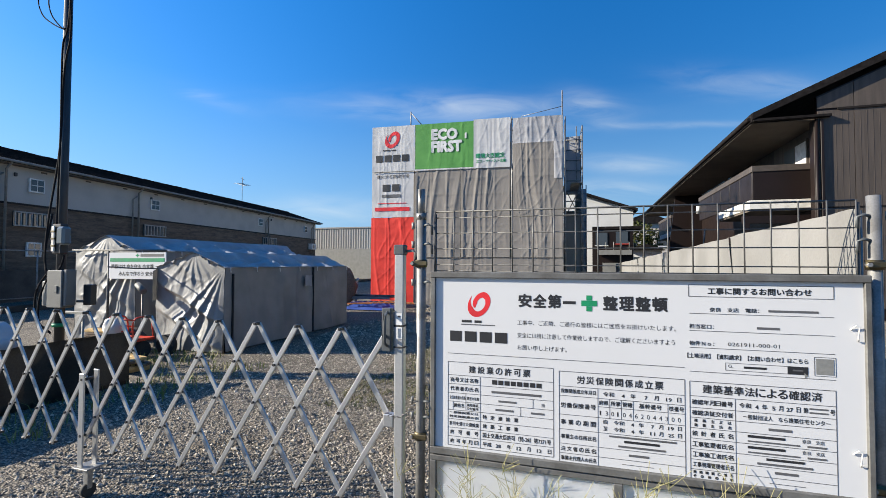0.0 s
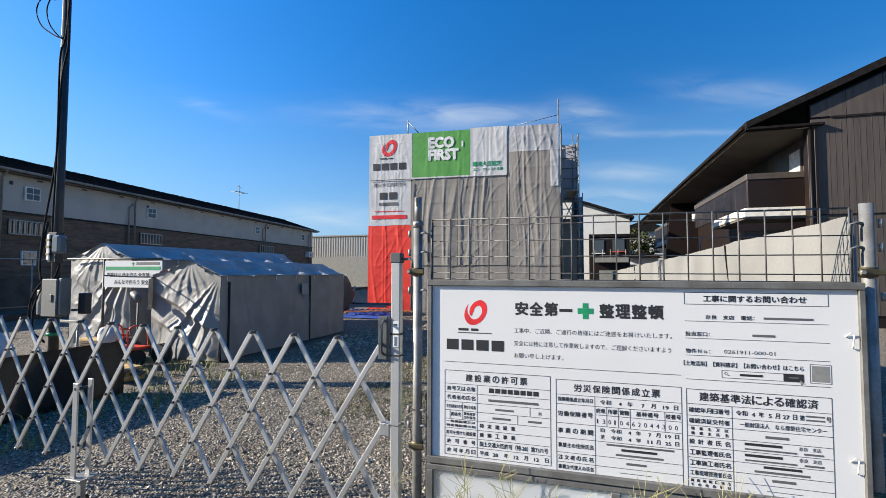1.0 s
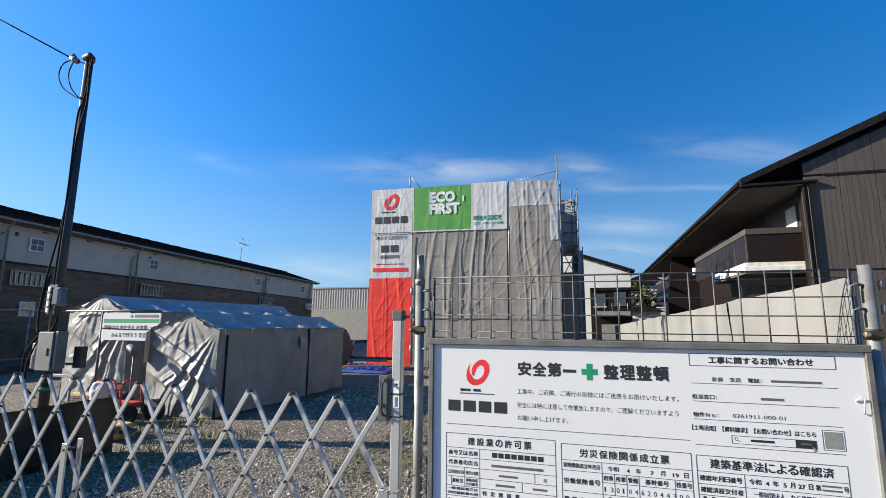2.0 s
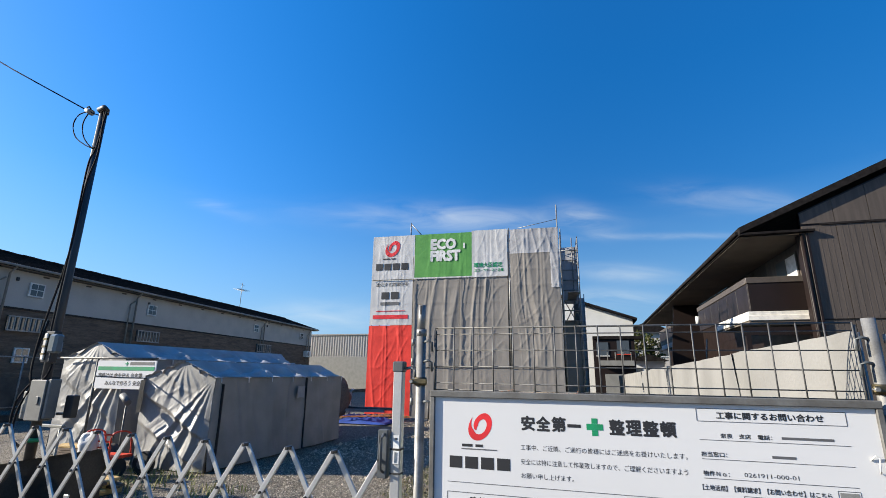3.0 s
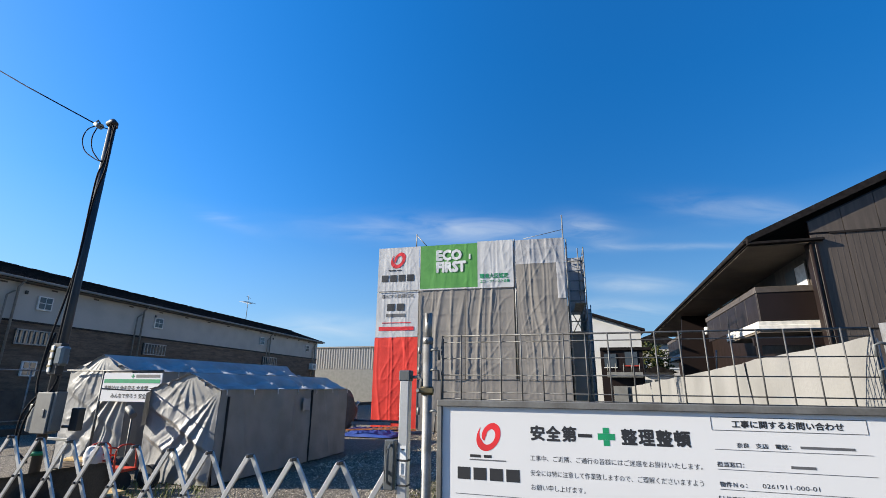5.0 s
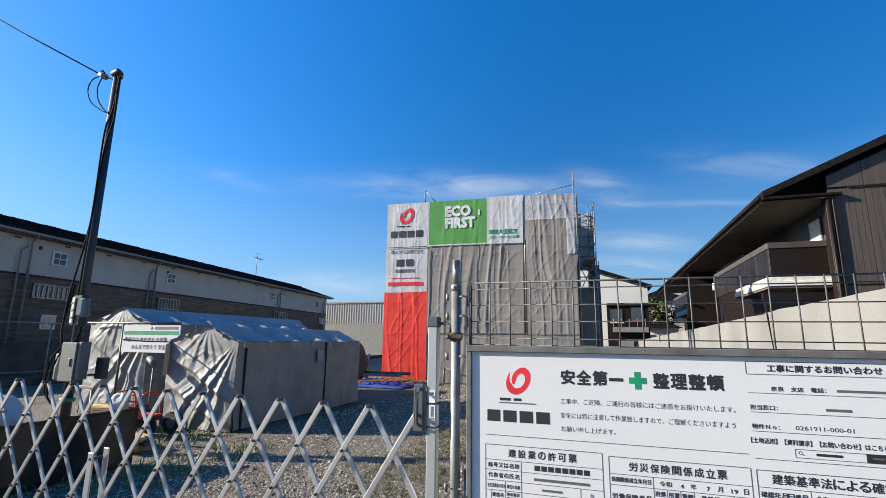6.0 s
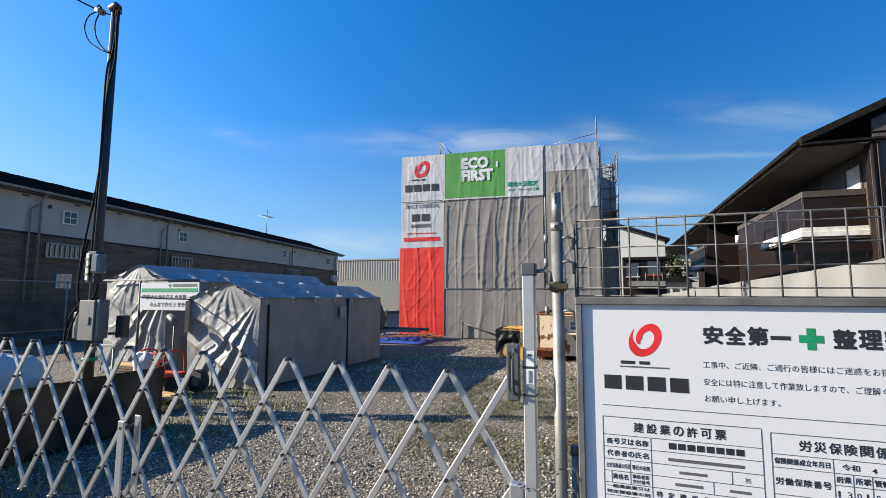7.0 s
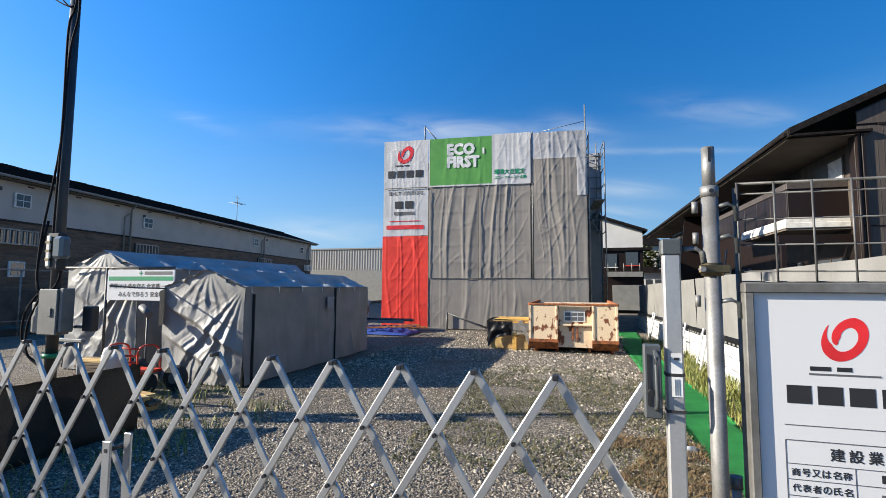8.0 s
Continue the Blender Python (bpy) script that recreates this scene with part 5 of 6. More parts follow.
part("door_band", boxed(17.0, 21.0, -0.05, -0.005, 0.0, 2.0), CONCRETE, warehouse)

# low retaining wall beside the gate
low_wall = thing("low_wall", -5.1, -1.5, 0, "low dark concrete wall beside the gravel drive", "low wall", kind="structure")
part("wall_body", sheet(lambda u, v: (-0.0 + 0.012 * noise.noise((u * 20, v * 6, 1)), 4.0 * u, (0.69 + 0.02 * noise.noise((u * 30, 4, 1))) * v), 60, 8, 0.14), CONCRETE, low_wall)

# steel service pole with its boxes and cables
PA, PB, PT = -6.53, 2.58, 5.66
pole = thing("service_pole", PA, PB, 0, "tall dark steel service pole with meter boxes and looping cables", "utility pole")
part("shaft", tubed([(0, 0, 0), (0, 0, PT)], [0.064, 0.054], 16), POLE_GREY, pole)
part("top_cap", tubed([(0, 0, PT - 0.02), (0, 0, PT + 0.05)], 0.074, 16), GALV, pole)
part("top_hood", tubed([(0.02, -0.08, PT - 0.02), (0.14, -0.10, PT + 0.0), (0.22, -0.10, PT - 0.06)], [0.05, 0.045, 0.03], 10), BLACK, pole)
part("strain_wire", tubed([(-0.05, 0, PT - 0.06), (-0.27, 0.0, PT + 0.03)], 0.009, 6), CABLE, pole)
clamp = part("strain_clamp", tubed([(-0.41, 0, PT + 0.105), (-0.27, 0, PT + 0.03)], [0.035, 0.05], 10), BOX_GREY, pole, "service cable clamp with junction sleeve")
part("clamp_ring", tubed([(-0.37, -0.02, PT + 0.13), (-0.32, -0.03, PT + 0.14), (-0.27, -0.02, PT + 0.08)], 0.012, 6), CABLE, clamp)
part("service_cable", tubed([(-0.38, 0, PT + 0.09), (-2.2, -0.15, PT + 1.10), (-4.2, -0.3, PT + 2.26), (-9.0, -0.6, PT + 5.3)], 0.012, 6), CABLE, pole)


def loop(points, r=0.013):
    out = []
    pts = [Vector(p) for p in points]
    for i in range(len(pts) - 1):
        p0, p1, p2, p3 = pts[max(i - 1, 0)], pts[i], pts[i + 1], pts[min(i + 2, len(pts) - 1)]
        for s in range(6):
            t = s / 6
            out.append(0.5 * (2 * p1 + (p2 - p0) * t + (2 * p0 - 5 * p1 + 4 * p2 - p3) * t * t + (3 * p1 - p0 - 3 * p2 + p3) * t ** 3))
    out.append(pts[-1])
    return tubed(out, r, 6)


part("cable", loop([(-0.37, 0, PT + 0.07), (-0.50, -0.04, PT - 0.0), (-0.54, -0.06, PT - 0.18), (-0.40, -0.08, PT - 0.42), (-0.18, -0.08, PT - 0.58), (-0.02, -0.066, PT - 0.66), (0.05, -0.05, PT - 0.66)], 0.009), CABLE, pole)
part("cable", loop([(-0.34, 0, PT + 0.04), (-0.34, -0.05, PT - 0.18), (-0.22, -0.08, PT - 0.44), (-0.04, -0.066, PT - 0.64), (0.04, -0.055, PT - 0.66)], 0.009), CABLE, pole)
part("cable", loop([(0.2, -0.1, PT - 0.1), (0.16, -0.11, PT - 0.7), (0.05, -0.10, PT - 1.0), (0.09, -0.12, PT - 2.2), (0.05, -0.11, 2.2), (0.08, -0.12, 1.75)]), CABLE, pole)
part("cable", loop([(0.16, -0.1, PT - 0.08), (0.22, -0.11, PT - 0.8), (0.1, -0.10, PT - 1.3), (0.08, -0.12, 3.2), (-0.12, -0.12, 2.1), (-0.10, -0.14, 1.5), (0.1, -0.14, 1.35), (0.22, -0.13, 1.5)]), CABLE, pole)
part("cable", loop([(-0.05, -0.1, 2.3), (-0.14, -0.13, 1.7), (0.02, -0.15, 1.38), (0.2, -0.14, 1.55), (0.24, -0.13, 1.7)]), CABLE, pole)
part("cable", loop([(-0.06, -0.1, 1.5), (-0.30, -0.12, 1.2), (-0.28, -0.13, 0.8), (-0.02, -0.12, 0.62)]), CABLE, pole)
part("cable", loop([(-0.06, -0.1, 1.45), (-0.22, -0.13, 1.1), (-0.20, -0.14, 0.75), (0.0, -0.12, 0.60)]), CABLE, pole)
meter = part("meter_backing", boxed(0.07, 0.24, -0.18, -0.07, 1.72, 2.14, bevel=0.01), BLACK, pole)
part("meter", boxed(0.19, 0.34, -0.22, -0.09, 1.84, 2.10, bevel=0.03), PALE_GLASS, meter, "clear-fronted electricity meter")
part("breaker", boxed(0.085, 0.145, -0.205, -0.182, 1.75, 2.11, bevel=0.008), IVORY, meter)
for z in (1.82, 1.92, 2.02):
    part("breaker_band", boxed(0.080, 0.150, -0.209, -0.180, z, z + 0.025), OLD_BRASS, meter)
box_a = part("distribution_box", boxed(0.05, 0.34, -0.22, -0.06, 0.97, 1.49, bevel=0.010), BOX_DARK, pole, "grey steel distribution box")
part("box_side", boxed(0.345, 0.40, -0.20, -0.06, 1.00, 1.50, bevel=0.008), BOX_DARK, box_a)
part("box_lock", boxed(0.22, 0.27, -0.234, -0.222, 1.18, 1.28, bevel=0.005), BOX_DARK, box_a)
part("small_box", boxed(-0.26, -0.06, -0.08, 0.10, 0.97, 1.33, bevel=0.012), BOX_GREY, pole, "pale plastic box")
part("pole_band", tubed([(0, 0, 1.44), (0, 0, 1.49)], 0.094, 14), BLACK, pole)
part("pole_band", tubed([(0, 0, 0.68), (0, 0, 0.73)], 0.094, 14), GREEN_INK, pole)
part("side_box", boxed(0.44, 0.58, 0.0, 0.1, 1.0, 1.29, bevel=0.01), BLACK, pole)
part("side_arm", tubed([(0.33, 0.0, 1.05), (0.48, 0.05, 1.05)], 0.02, 6), GALV, pole)

# notice on its pipe stand before the taller shed
notice = thing("safety_notice", -8.55, 4.8, 0, "white safety notice with a green band on a pipe stand", "sign")
part("stand_tube", tubed([(0.0, 0.05, 0), (0.0, 0.05, 1.86)], 0.024, 8), WIRE, notice)
part("cross_tube", tubed([(-1.0, 0.04, 1.855), (1.5, 0.04, 1.84)], 0.018, 8), WIRE, notice)
part("panel", boxed(0.10, 1.55, -0.02, 0.0, 1.28, 1.80, bevel=0.003), BOARD_WHITE, notice)
part("green_band", boxed(0.13, 1.52, -0.024, -0.021, 1.62, 1.69), GREEN_INK, notice)
part("green_cross", box(boxed(0.80, 0.88, -0.0235, -0.021, 1.735, 1.755), 0.83, 0.85, -0.024, -0.021, 1.71, 1.78), GREEN_INK, notice)
part("header_bar", boxed(0.92, 1.5, -0.0235, -0.021, 1.72, 1.775), GREY_INK, notice)
part("letters", lettering("声掛けは 命を守る 合言葉", 0.095, 0.002), INK, notice, at=pose(0.16, -0.0235, 1.49))
part("letters", lettering("みんなで作ろう 安全職場", 0.095, 0.002), INK, notice, at=pose(0.36, -0.0235, 1.35))

# loose things behind the low wall
table = thing("trestle_bench", -7.15, 3.0, 0, "pale pipe trestle bench on the gravel", "bench")
for x in (0.0, 0.5):
    part("leg", tubed([(x, 0, 0), (x, 0, 0.80)], 0.018, 8), BOX_GREY, table)
part("top_rail", boxed(-0.06, 0.56, -0.03, 0.03, 0.81, 0.85, bevel=0.006), BOX_GREY, table)
barrow = thing("red_hand_cart", -6.9, 3.6, 0, "red tubular hand cart loaded with white sacks", "cart")
for x in (0.0, 0.55):
    part("cart_side", loop([(x, 0, 0.3), (x, 0, 0.66), (x, 0.30, 0.66), (x, 0.36, 0.35)], 0.014), ORANGE_RED, barrow)
for z in (0.38, 0.47, 0.56, 0.66):
    part("cart_bar", tubed([(0, 0, z), (0.55, 0, z)], 0.014, 6), ORANGE_RED, barrow)
for x in (0.05, 0.5):
    part("cart_wheel", tubed([(x - 0.03, 0.2, 0.15), (x + 0.03, 0.2, 0.15)], 0.145, 16), RUBBER, barrow)
part("cart_deck", boxed(0, 0.55, 0.02, 0.4, 0.30, 0.34), ORANGE_RED, barrow)
def sack(name, a, b, z, w, d, h, mat, label, seed):
    def fn(u, v):
        th, ph = u * math.tau, v * math.pi
        c, s = math.cos(th), math.sin(th)
        rr = math.sin(ph) ** 0.6
        n = 1 + 0.16 * noise.noise((c * 1.5 + seed, s * 1.5, math.cos(ph) * 2)) + 0.06 * noise.noise((c * 4, s * 4, ph * 3 + seed))
        return (w * c * rr * n, d * s * rr * n, h * (0.5 - 0.5 * math.cos(ph)) * n)
    return single(name, sheet(fn, 28, 16), mat, a, b, z, label, "sack")
sack("covered_heap", -8.35, 13.3, 0.0, 0.95, 0.60, 1.45, OLD_WOOD, "brown sheet-covered heap of material beside the scaffold", 12)
sack("white_sack", -6.75, 3.55, 0.34, 0.15, 0.13, 0.32, SHEET_WHITE, "crumpled white plastic sack on the cart", 1)
sack("white_sack", -6.15, 1.35, 0.36, 0.45, 0.40, 0.55, SHEET_WHITE, "large pale plastic sack by the low wall", 4)
pallet = thing("timber_pallet", -6.7, 0.9, 0, "weathered brown timber pallet under the sack", "pallet")
for k in range(6):
    part("pallet_board", boxed(0.0, 1.1, 0.17 * k, 0.17 * k + 0.13, 0.30, 0.34, bevel=0.004), OCHRE, pallet)
for x in (0.0, 0.5, 1.0):
    part("pallet_block", boxed(x, x + 0.1, 0.0, 0.98, 0.0, 0.30, bevel=0.006), RUST, pallet)
wheel_thing = thing("cable_reel", -6.2, 4.1, 0, "dark rubber wheel lying by the shed", "wheel")
part("tyre", tubed([(0, -0.05, 0.19), (0, 0.05, 0.19)], 0.18, 20), RUBBER, wheel_thing)
part("hub", tubed([(0, -0.062, 0.19), (0, 0.062, 0.19)], 0.08, 14), BOX_DARK, wheel_thing)
def plank_stack(a, b, turn, rows, wide, long, label, seed):
    rnd = random.Random(seed)
    stack = thing("plank_stack", a, b, 0, label, "timber", turn)
    for x in (0.15, long - 0.25):
        part("bearer", boxed(x, x + 0.09, 0.0, wide, 0.0, 0.08, bevel=0.006), OCHRE, stack)
    for j in range(rows):
        y = 0.0
        while y < wide - 0.08:
            w = rnd.uniform(0.09, 0.15)
            x = rnd.uniform(-0.06, 0.08)
            part("plank", boxed(x, x + long - rnd.uniform(0, 0.15), y, min(y + w, wide), 0.082 + 0.042 * j, 0.118 + 0.042 * j, bevel=0.004), rnd.choice((OLD_WOOD, OLD_WOOD, OCHRE)), stack)
            y += w + 0.012
    return stack


plank_stack(-8.15, 4.05, 4, 7, 0.34, 1.05, "low stack of weathered brown planks before the sheds", 3)
plank_stack(-6.62, 3.05, -14, 3, 0.42, 1.15, "few loose weathered planks on bearers behind the low wall", 8)
sack("dark_sack", -7.05, 4.15, 0.0, 0.24, 0.20, 0.42, CONCRETE, "slumped dark sack leaning by the shed", 9)
work_lamp = thing("flood_lamp", -7.0, 4.3, 0, "white cylinder flood lamp on a thin stand", "lamp")
part("stand", tubed([(0, 0, 0), (0, 0, 1.05)], 0.015, 6), WIRE, work_lamp)
part("lamp_head", tubed([(-0.12, 0, 1.20), (0.10, -0.06, 1.08)], 0.055, 12), BOX_DARK, work_lamp)

# dark net fence in front of the flats
net = thing("net_fence", -16.5, 5.5, 0, "low fence of dark netting and thin pipes by the flats", "fence", 93)
for k in range(7):
    part("fence_upright", tubed([(2.4 * k - 4, 0, 0), (2.4 * k - 4, 0, 2.0)], 0.024, 8), GALV, net)
part("fence_rail", tubed([(-4, 0, 1.98), (10.4, 0, 1.98)], 0.02, 8), GALV, net)
part("fence_rail", tubed([(-4, 0, 0.45), (10.4, 0, 0.45)], 0.02, 8), GALV, net)
for k in range(6):
    part("net", sheet(lambda u, v: (2.4 * k - 3.97 + 2.34 * u, 0.03 * noise.noise((u * 3 + k, v * 3, 0)), 0.35 + 1.0 * v), 10, 8), CONCRETE, net)
kerb = single("kerb", boxed(-4, 40, -0.3, 0.0, 0.0, 0.22, bevel=0.02), CONCRETE, -16.9, 5.2, 0, "dark concrete kerb below the net fence", "kerb", 93, kind="structure")



# ---- printing on the notice board ----
FRONT = -0.0046


def say(body, x, z, width, height, mat=INK, bold=0.0008, name="lettering"):
    """Letters fitted to a box whose lower left corner is x, z."""
    bm = lettering(body, height, bold)
    xs, zs = [v.co.x for v in bm.verts], [v.co.z for v in bm.verts]
    fx, fz = width / (max(xs) - min(xs)), height / (max(zs) - min(zs))
    if max(zs) - min(zs) < 0.4 * height:
        fz = fx
    for v in bm.verts:
        v.co = ((v.co.x - min(xs)) * fx, v.co.y, (v.co.z - min(zs)) * fz)
    return part(name, bm, mat, board, at=pose(x, FRONT, z))


def spaced(body, x, z, width, height, mat=INK, bold=0.0005):
    """Single characters spread evenly over a width."""
    step = (width - height) / max(1, len(body) - 1)
    for k, ch in enumerate(body):
        say(ch, x + step * k, z, height if ch not in "一" else height, height, mat, bold)


def rule(x0, x1, z0, z1, mat=INK):
    part("rule", boxed(x0, x1, FRONT - 0.0003, FRONT + 0.0003, z0, z1), mat, board)


def across(x0, x1, z, w=0.0018, mat=GREY_INK):
    rule(x0, x1, z - w / 2, z + w / 2, mat)


def upright_rule(x, z0, z1, w=0.0018, mat=GREY_INK):
    rule(x - w / 2, x + w / 2, z0 + 0.001, z1 - 0.001, mat)


def table_grid(x0, x1, col, rows):
    across(x0, x1, rows[0], 0.0024)
    across(x0, x1, rows[-1], 0.0024)
    for z in rows[1:-1]:
        across(x0 + 0.001, x1 - 0.001, z)
    upright_rule(x0, rows[-1], rows[0], 0.0024)
    upright_rule(x1, rows[-1], rows[0], 0.0024)
    upright_rule(col, rows[-1], rows[1])


def name_bar(x, z, width, height, count, mat=GREY_INK):
    if height > 0.025:
        for k in range(count):
            part("name_block", plain_bar(width / count * 0.8, height * 0.72), mat, board, at=pose(x + width * (k + 0.1) / count, FRONT, z + 0.14 * height))
    else:
        part("name_bar", plain_bar(width, height * 0.6), mat, board, at=pose(x, FRONT, z + 0.2 * height))


part("emblem", emblem(0.064), RED_INK, board, at=pose(0.222, FRONT, 1.394))
rule(0.130, 0.182, 1.302, 1.314)
rule(0.197, 0.234, 1.302, 1.314)
name_bar(0.127, 1.288, 0.175, 0.008, 16)
name_bar(0.060, 1.196, 0.312, 0.072, 4, INK)
spaced("安全第", 0.420, 1.386, 0.208, 0.066, INK, 0.0028)
rule(0.634, 0.694, 1.408, 1.422)
rule(0.719, 0.791, 1.401, 1.427, GREEN_INK)
rule(0.742, 0.768, 1.428, 1.451, GREEN_INK)
rule(0.742, 0.768, 1.377, 1.400, GREEN_INK)
spaced("整理整頓", 0.817, 1.384, 0.278, 0.066, INK, 0.0028)
say("工事中、ご近隣、ご通行の皆様にはご迷惑をお掛けいたします。", 0.415, 1.300, 0.712, 0.024, INK, 0.0)
say("安全には特に注意して作業致しますので、ご理解くださいますよう", 0.415, 1.238, 0.708, 0.025, INK, 0.0)
say("お願い申し上げます。", 0.415, 1.180, 0.236, 0.024, INK, 0.0)
across(0.058, 1.160, 1.144, 0.0022)

# first table
T1 = (1.101, 1.035, 0.991, 0.946, 0.903, 0.860, 0.815, 0.772, 0.729, 0.684)
table_grid(0.058, 0.588, 0.227, T1)
spaced("建設業の許可票", 0.168, 1.050, 0.310, 0.036, INK, 0.0008)
spaced("商号又は名称", 0.070, 1.001, 0.148, 0.022)
spaced("代表者の氏名", 0.070, 0.957, 0.148, 0.022)
name_bar(0.285, 0.998, 0.250, 0.030, 8, INK)
name_bar(0.285, 0.956, 0.245, 0.018, 10)
name_bar(0.320, 0.915, 0.090, 0.015, 4)
name_bar(0.305, 0.872, 0.090, 0.016, 5)
say("無", 0.530, 0.912, 0.018, 0.018, GREY_INK, 0)
name_bar(0.480, 0.872, 0.065, 0.015, 5)
say("主任技術者の氏名", 0.066, 0.914, 0.085, 0.018, INK, 0.0003)
say("専任の有無", 0.158, 0.914, 0.062, 0.018, INK, 0.0003)
say("資格名", 0.088, 0.874, 0.055, 0.020, INK, 0.0004)
say("資格者証", 0.158, 0.883, 0.060, 0.015, INK, 0.0003)
say("交付番号", 0.158, 0.865, 0.060, 0.015, INK, 0.0003)
say("一般建設業又は", 0.066, 0.842, 0.152, 0.013, INK, 0.0003)
say("特定建設業の別", 0.066, 0.822, 0.152, 0.013, INK, 0.0003)
say("許可を受けた建設業", 0.066, 0.783, 0.154, 0.020, INK, 0.0004)
spaced("許可番号", 0.070, 0.740, 0.148, 0.021)
spaced("許可年月日", 0.070, 0.696, 0.148, 0.021)
upright_rule(0.152, 0.903, 0.946)
upright_rule(0.152, 0.860, 0.903)
upright_rule(0.085, 0.860, 0.903)
upright_rule(0.490, 0.903, 0.946)
upright_rule(0.430, 0.860, 0.903)
spaced("特定建設業", 0.240, 0.828, 0.178, 0.021)
spaced("建築工事業", 0.240, 0.784, 0.178, 0.021)
say("国土交通大臣許可（特-28）第7371号", 0.240, 0.738, 0.335, 0.025, INK, 0.0005)
for s, x, w in (("平成", 0.240, 0.045), ("28", 0.306, 0.026), ("年", 0.362, 0.021), ("12", 0.410, 0.023), ("月", 0.460, 0.018), ("12", 0.508, 0.023), ("日", 0.560, 0.017)):
    say(s, x, 0.696, w, 0.021 if not s.isdigit() else 0.017, INK, 0.0004)

# second table
T2 = (1.091, 1.022, 0.978, 0.890, 0.822, 0.755, 0.711, 0.670)
table_grid(0.615, 1.160, 0.791, T2)
spaced("労災保険関係成立票", 0.697, 1.038, 0.376, 0.036, INK, 0.0008)
say("保険関係成立年月日", 0.622, 0.990, 0.160, 0.021, INK, 0.0005)
spaced("労働保険番号", 0.622, 0.922, 0.160, 0.024)
spaced("事業の期間", 0.622, 0.844, 0.160, 0.024)
say("事業主の住所氏名", 0.622, 0.778, 0.160, 0.022, INK, 0.0005)
spaced("注文者の氏名", 0.622, 0.722, 0.160, 0.022)
say("事業主代理人の氏名", 0.622, 0.679, 0.160, 0.021, INK, 0.0005)
for s, x, w in (("令和", 0.815, 0.048), ("4", 0.896, 0.013), ("年", 0.934, 0.021), ("7", 0.994, 0.012), ("月", 1.034, 0.019), ("19", 1.083, 0.024), ("日", 1.128, 0.017)):
    say(s, x, 0.989, w, 0.021 if not s.isdigit() else 0.016, INK, 0.0003)
across(0.792, 1.159, 0.940)
SPLITS = (0.791, 0.843, 0.894, 0.945, 1.090, 1.160)
for x in SPLITS[1:-1]:
    upright_rule(x, 0.890, 0.978)
for s, x, w in (("府県", 0.796, 0.042), ("所掌", 0.848, 0.042), ("管轄", 0.899, 0.042), ("基幹番号", 0.970, 0.095), ("枝番号", 1.094, 0.062)):
    say(s, x, 0.948, w, 0.022, INK, 0.0004)
for k, ch in enumerate("13010462044300"):
    say(ch, 0.799 + 0.0255 * k, 0.902, 0.012 if ch != "1" else 0.006, 0.020, INK, 0)
for z, items in ((0.864, (("自", 0.815, 0.018), ("令和", 0.860, 0.046), ("4", 0.935, 0.013), ("年", 0.968, 0.021), ("7", 1.020, 0.012), ("月", 1.052, 0.018), ("19", 1.090, 0.024), ("日", 1.130, 0.016))),
                 (0.833, (("至", 0.815, 0.018), ("令和", 0.860, 0.046), ("4", 0.935, 0.013), ("年", 0.968, 0.021), ("11", 1.016, 0.020), ("月", 1.052, 0.018), ("25", 1.090, 0.024), ("日", 1.130, 0.016)))):
    for s, x, w in items:
        say(s, x, z, w, 0.019 if not s.isdigit() else 0.015, INK, 0.0003)
name_bar(0.840, 0.804, 0.285, 0.013, 15)
name_bar(0.905, 0.783, 0.150, 0.017, 8, INK)
name_bar(0.880, 0.762, 0.200, 0.014, 11)
name_bar(0.925, 0.725, 0.085, 0.016, 4)
across(0.895, 1.030, 0.690, 0.002)

# head of the right part
for z in (1.508, 1.457):
    across(1.180, 1.721, z, 0.0022)
for x in (1.180, 1.721):
    upright_rule(x, 1.457, 1.508, 0.0022)
say("工事に関するお問い合わせ", 1.256, 1.467, 0.389, 0.030, INK, 0.0009)
say("奈良　支店　電話：", 1.263, 1.392, 0.190, 0.019, INK, 0.0003)
name_bar(1.487, 1.394, 0.180, 0.015, 13)
across(1.181, 1.721, 1.383)
say("担当窓口：", 1.181, 1.317, 0.098, 0.020, INK, 0.0003)
name_bar(1.443, 1.320, 0.084, 0.016, 4)
across(1.181, 1.721, 1.308)
say("物件Ｎｏ：", 1.181, 1.243, 0.098, 0.020, INK, 0.0003)
say("0261911-000-01", 1.333, 1.247, 0.193, 0.016, INK, 0.0)
across(1.181, 1.721, 1.234)
say("【土地活用】【資料請求】【お問い合わせ】はこちら", 1.172, 1.188, 0.455, 0.022, INK, 0.0004)
for z in (1.175, 1.144):
    across(1.322, 1.552, z, 0.0016)
upright_rule(1.322, 1.144, 1.175, 0.0016)
rule(1.553, 1.626, 1.143, 1.176)
name_bar(1.572, 1.155, 0.036, 0.010, 2, GREY_INK)
name_bar(1.392, 1.152, 0.085, 0.015, 4, INK)
part("search_mark", ring(0.0065, 0.0065, 0.3, 0), INK, board, at=pose(1.339, FRONT, 1.162))
rule(1.344, 1.352, 1.1545, 1.1565)
part("pointer", prism([(0, 0), (0.018, -0.016), (0.009, -0.014), (0.003, -0.022)], "y", -0.0006, 0.0), BOX_GREY, board, at=pose(1.612, FRONT, 1.152))
across(1.181, 1.721, 1.130)
for z in (1.219, 1.143):
    across(1.649, 1.723, z, 0.0016)
for x in (1.649, 1.723):
    upright_rule(x, 1.143, 1.219, 0.0016)
rule(1.655, 1.717, 1.149, 1.213, BOX_GREY)

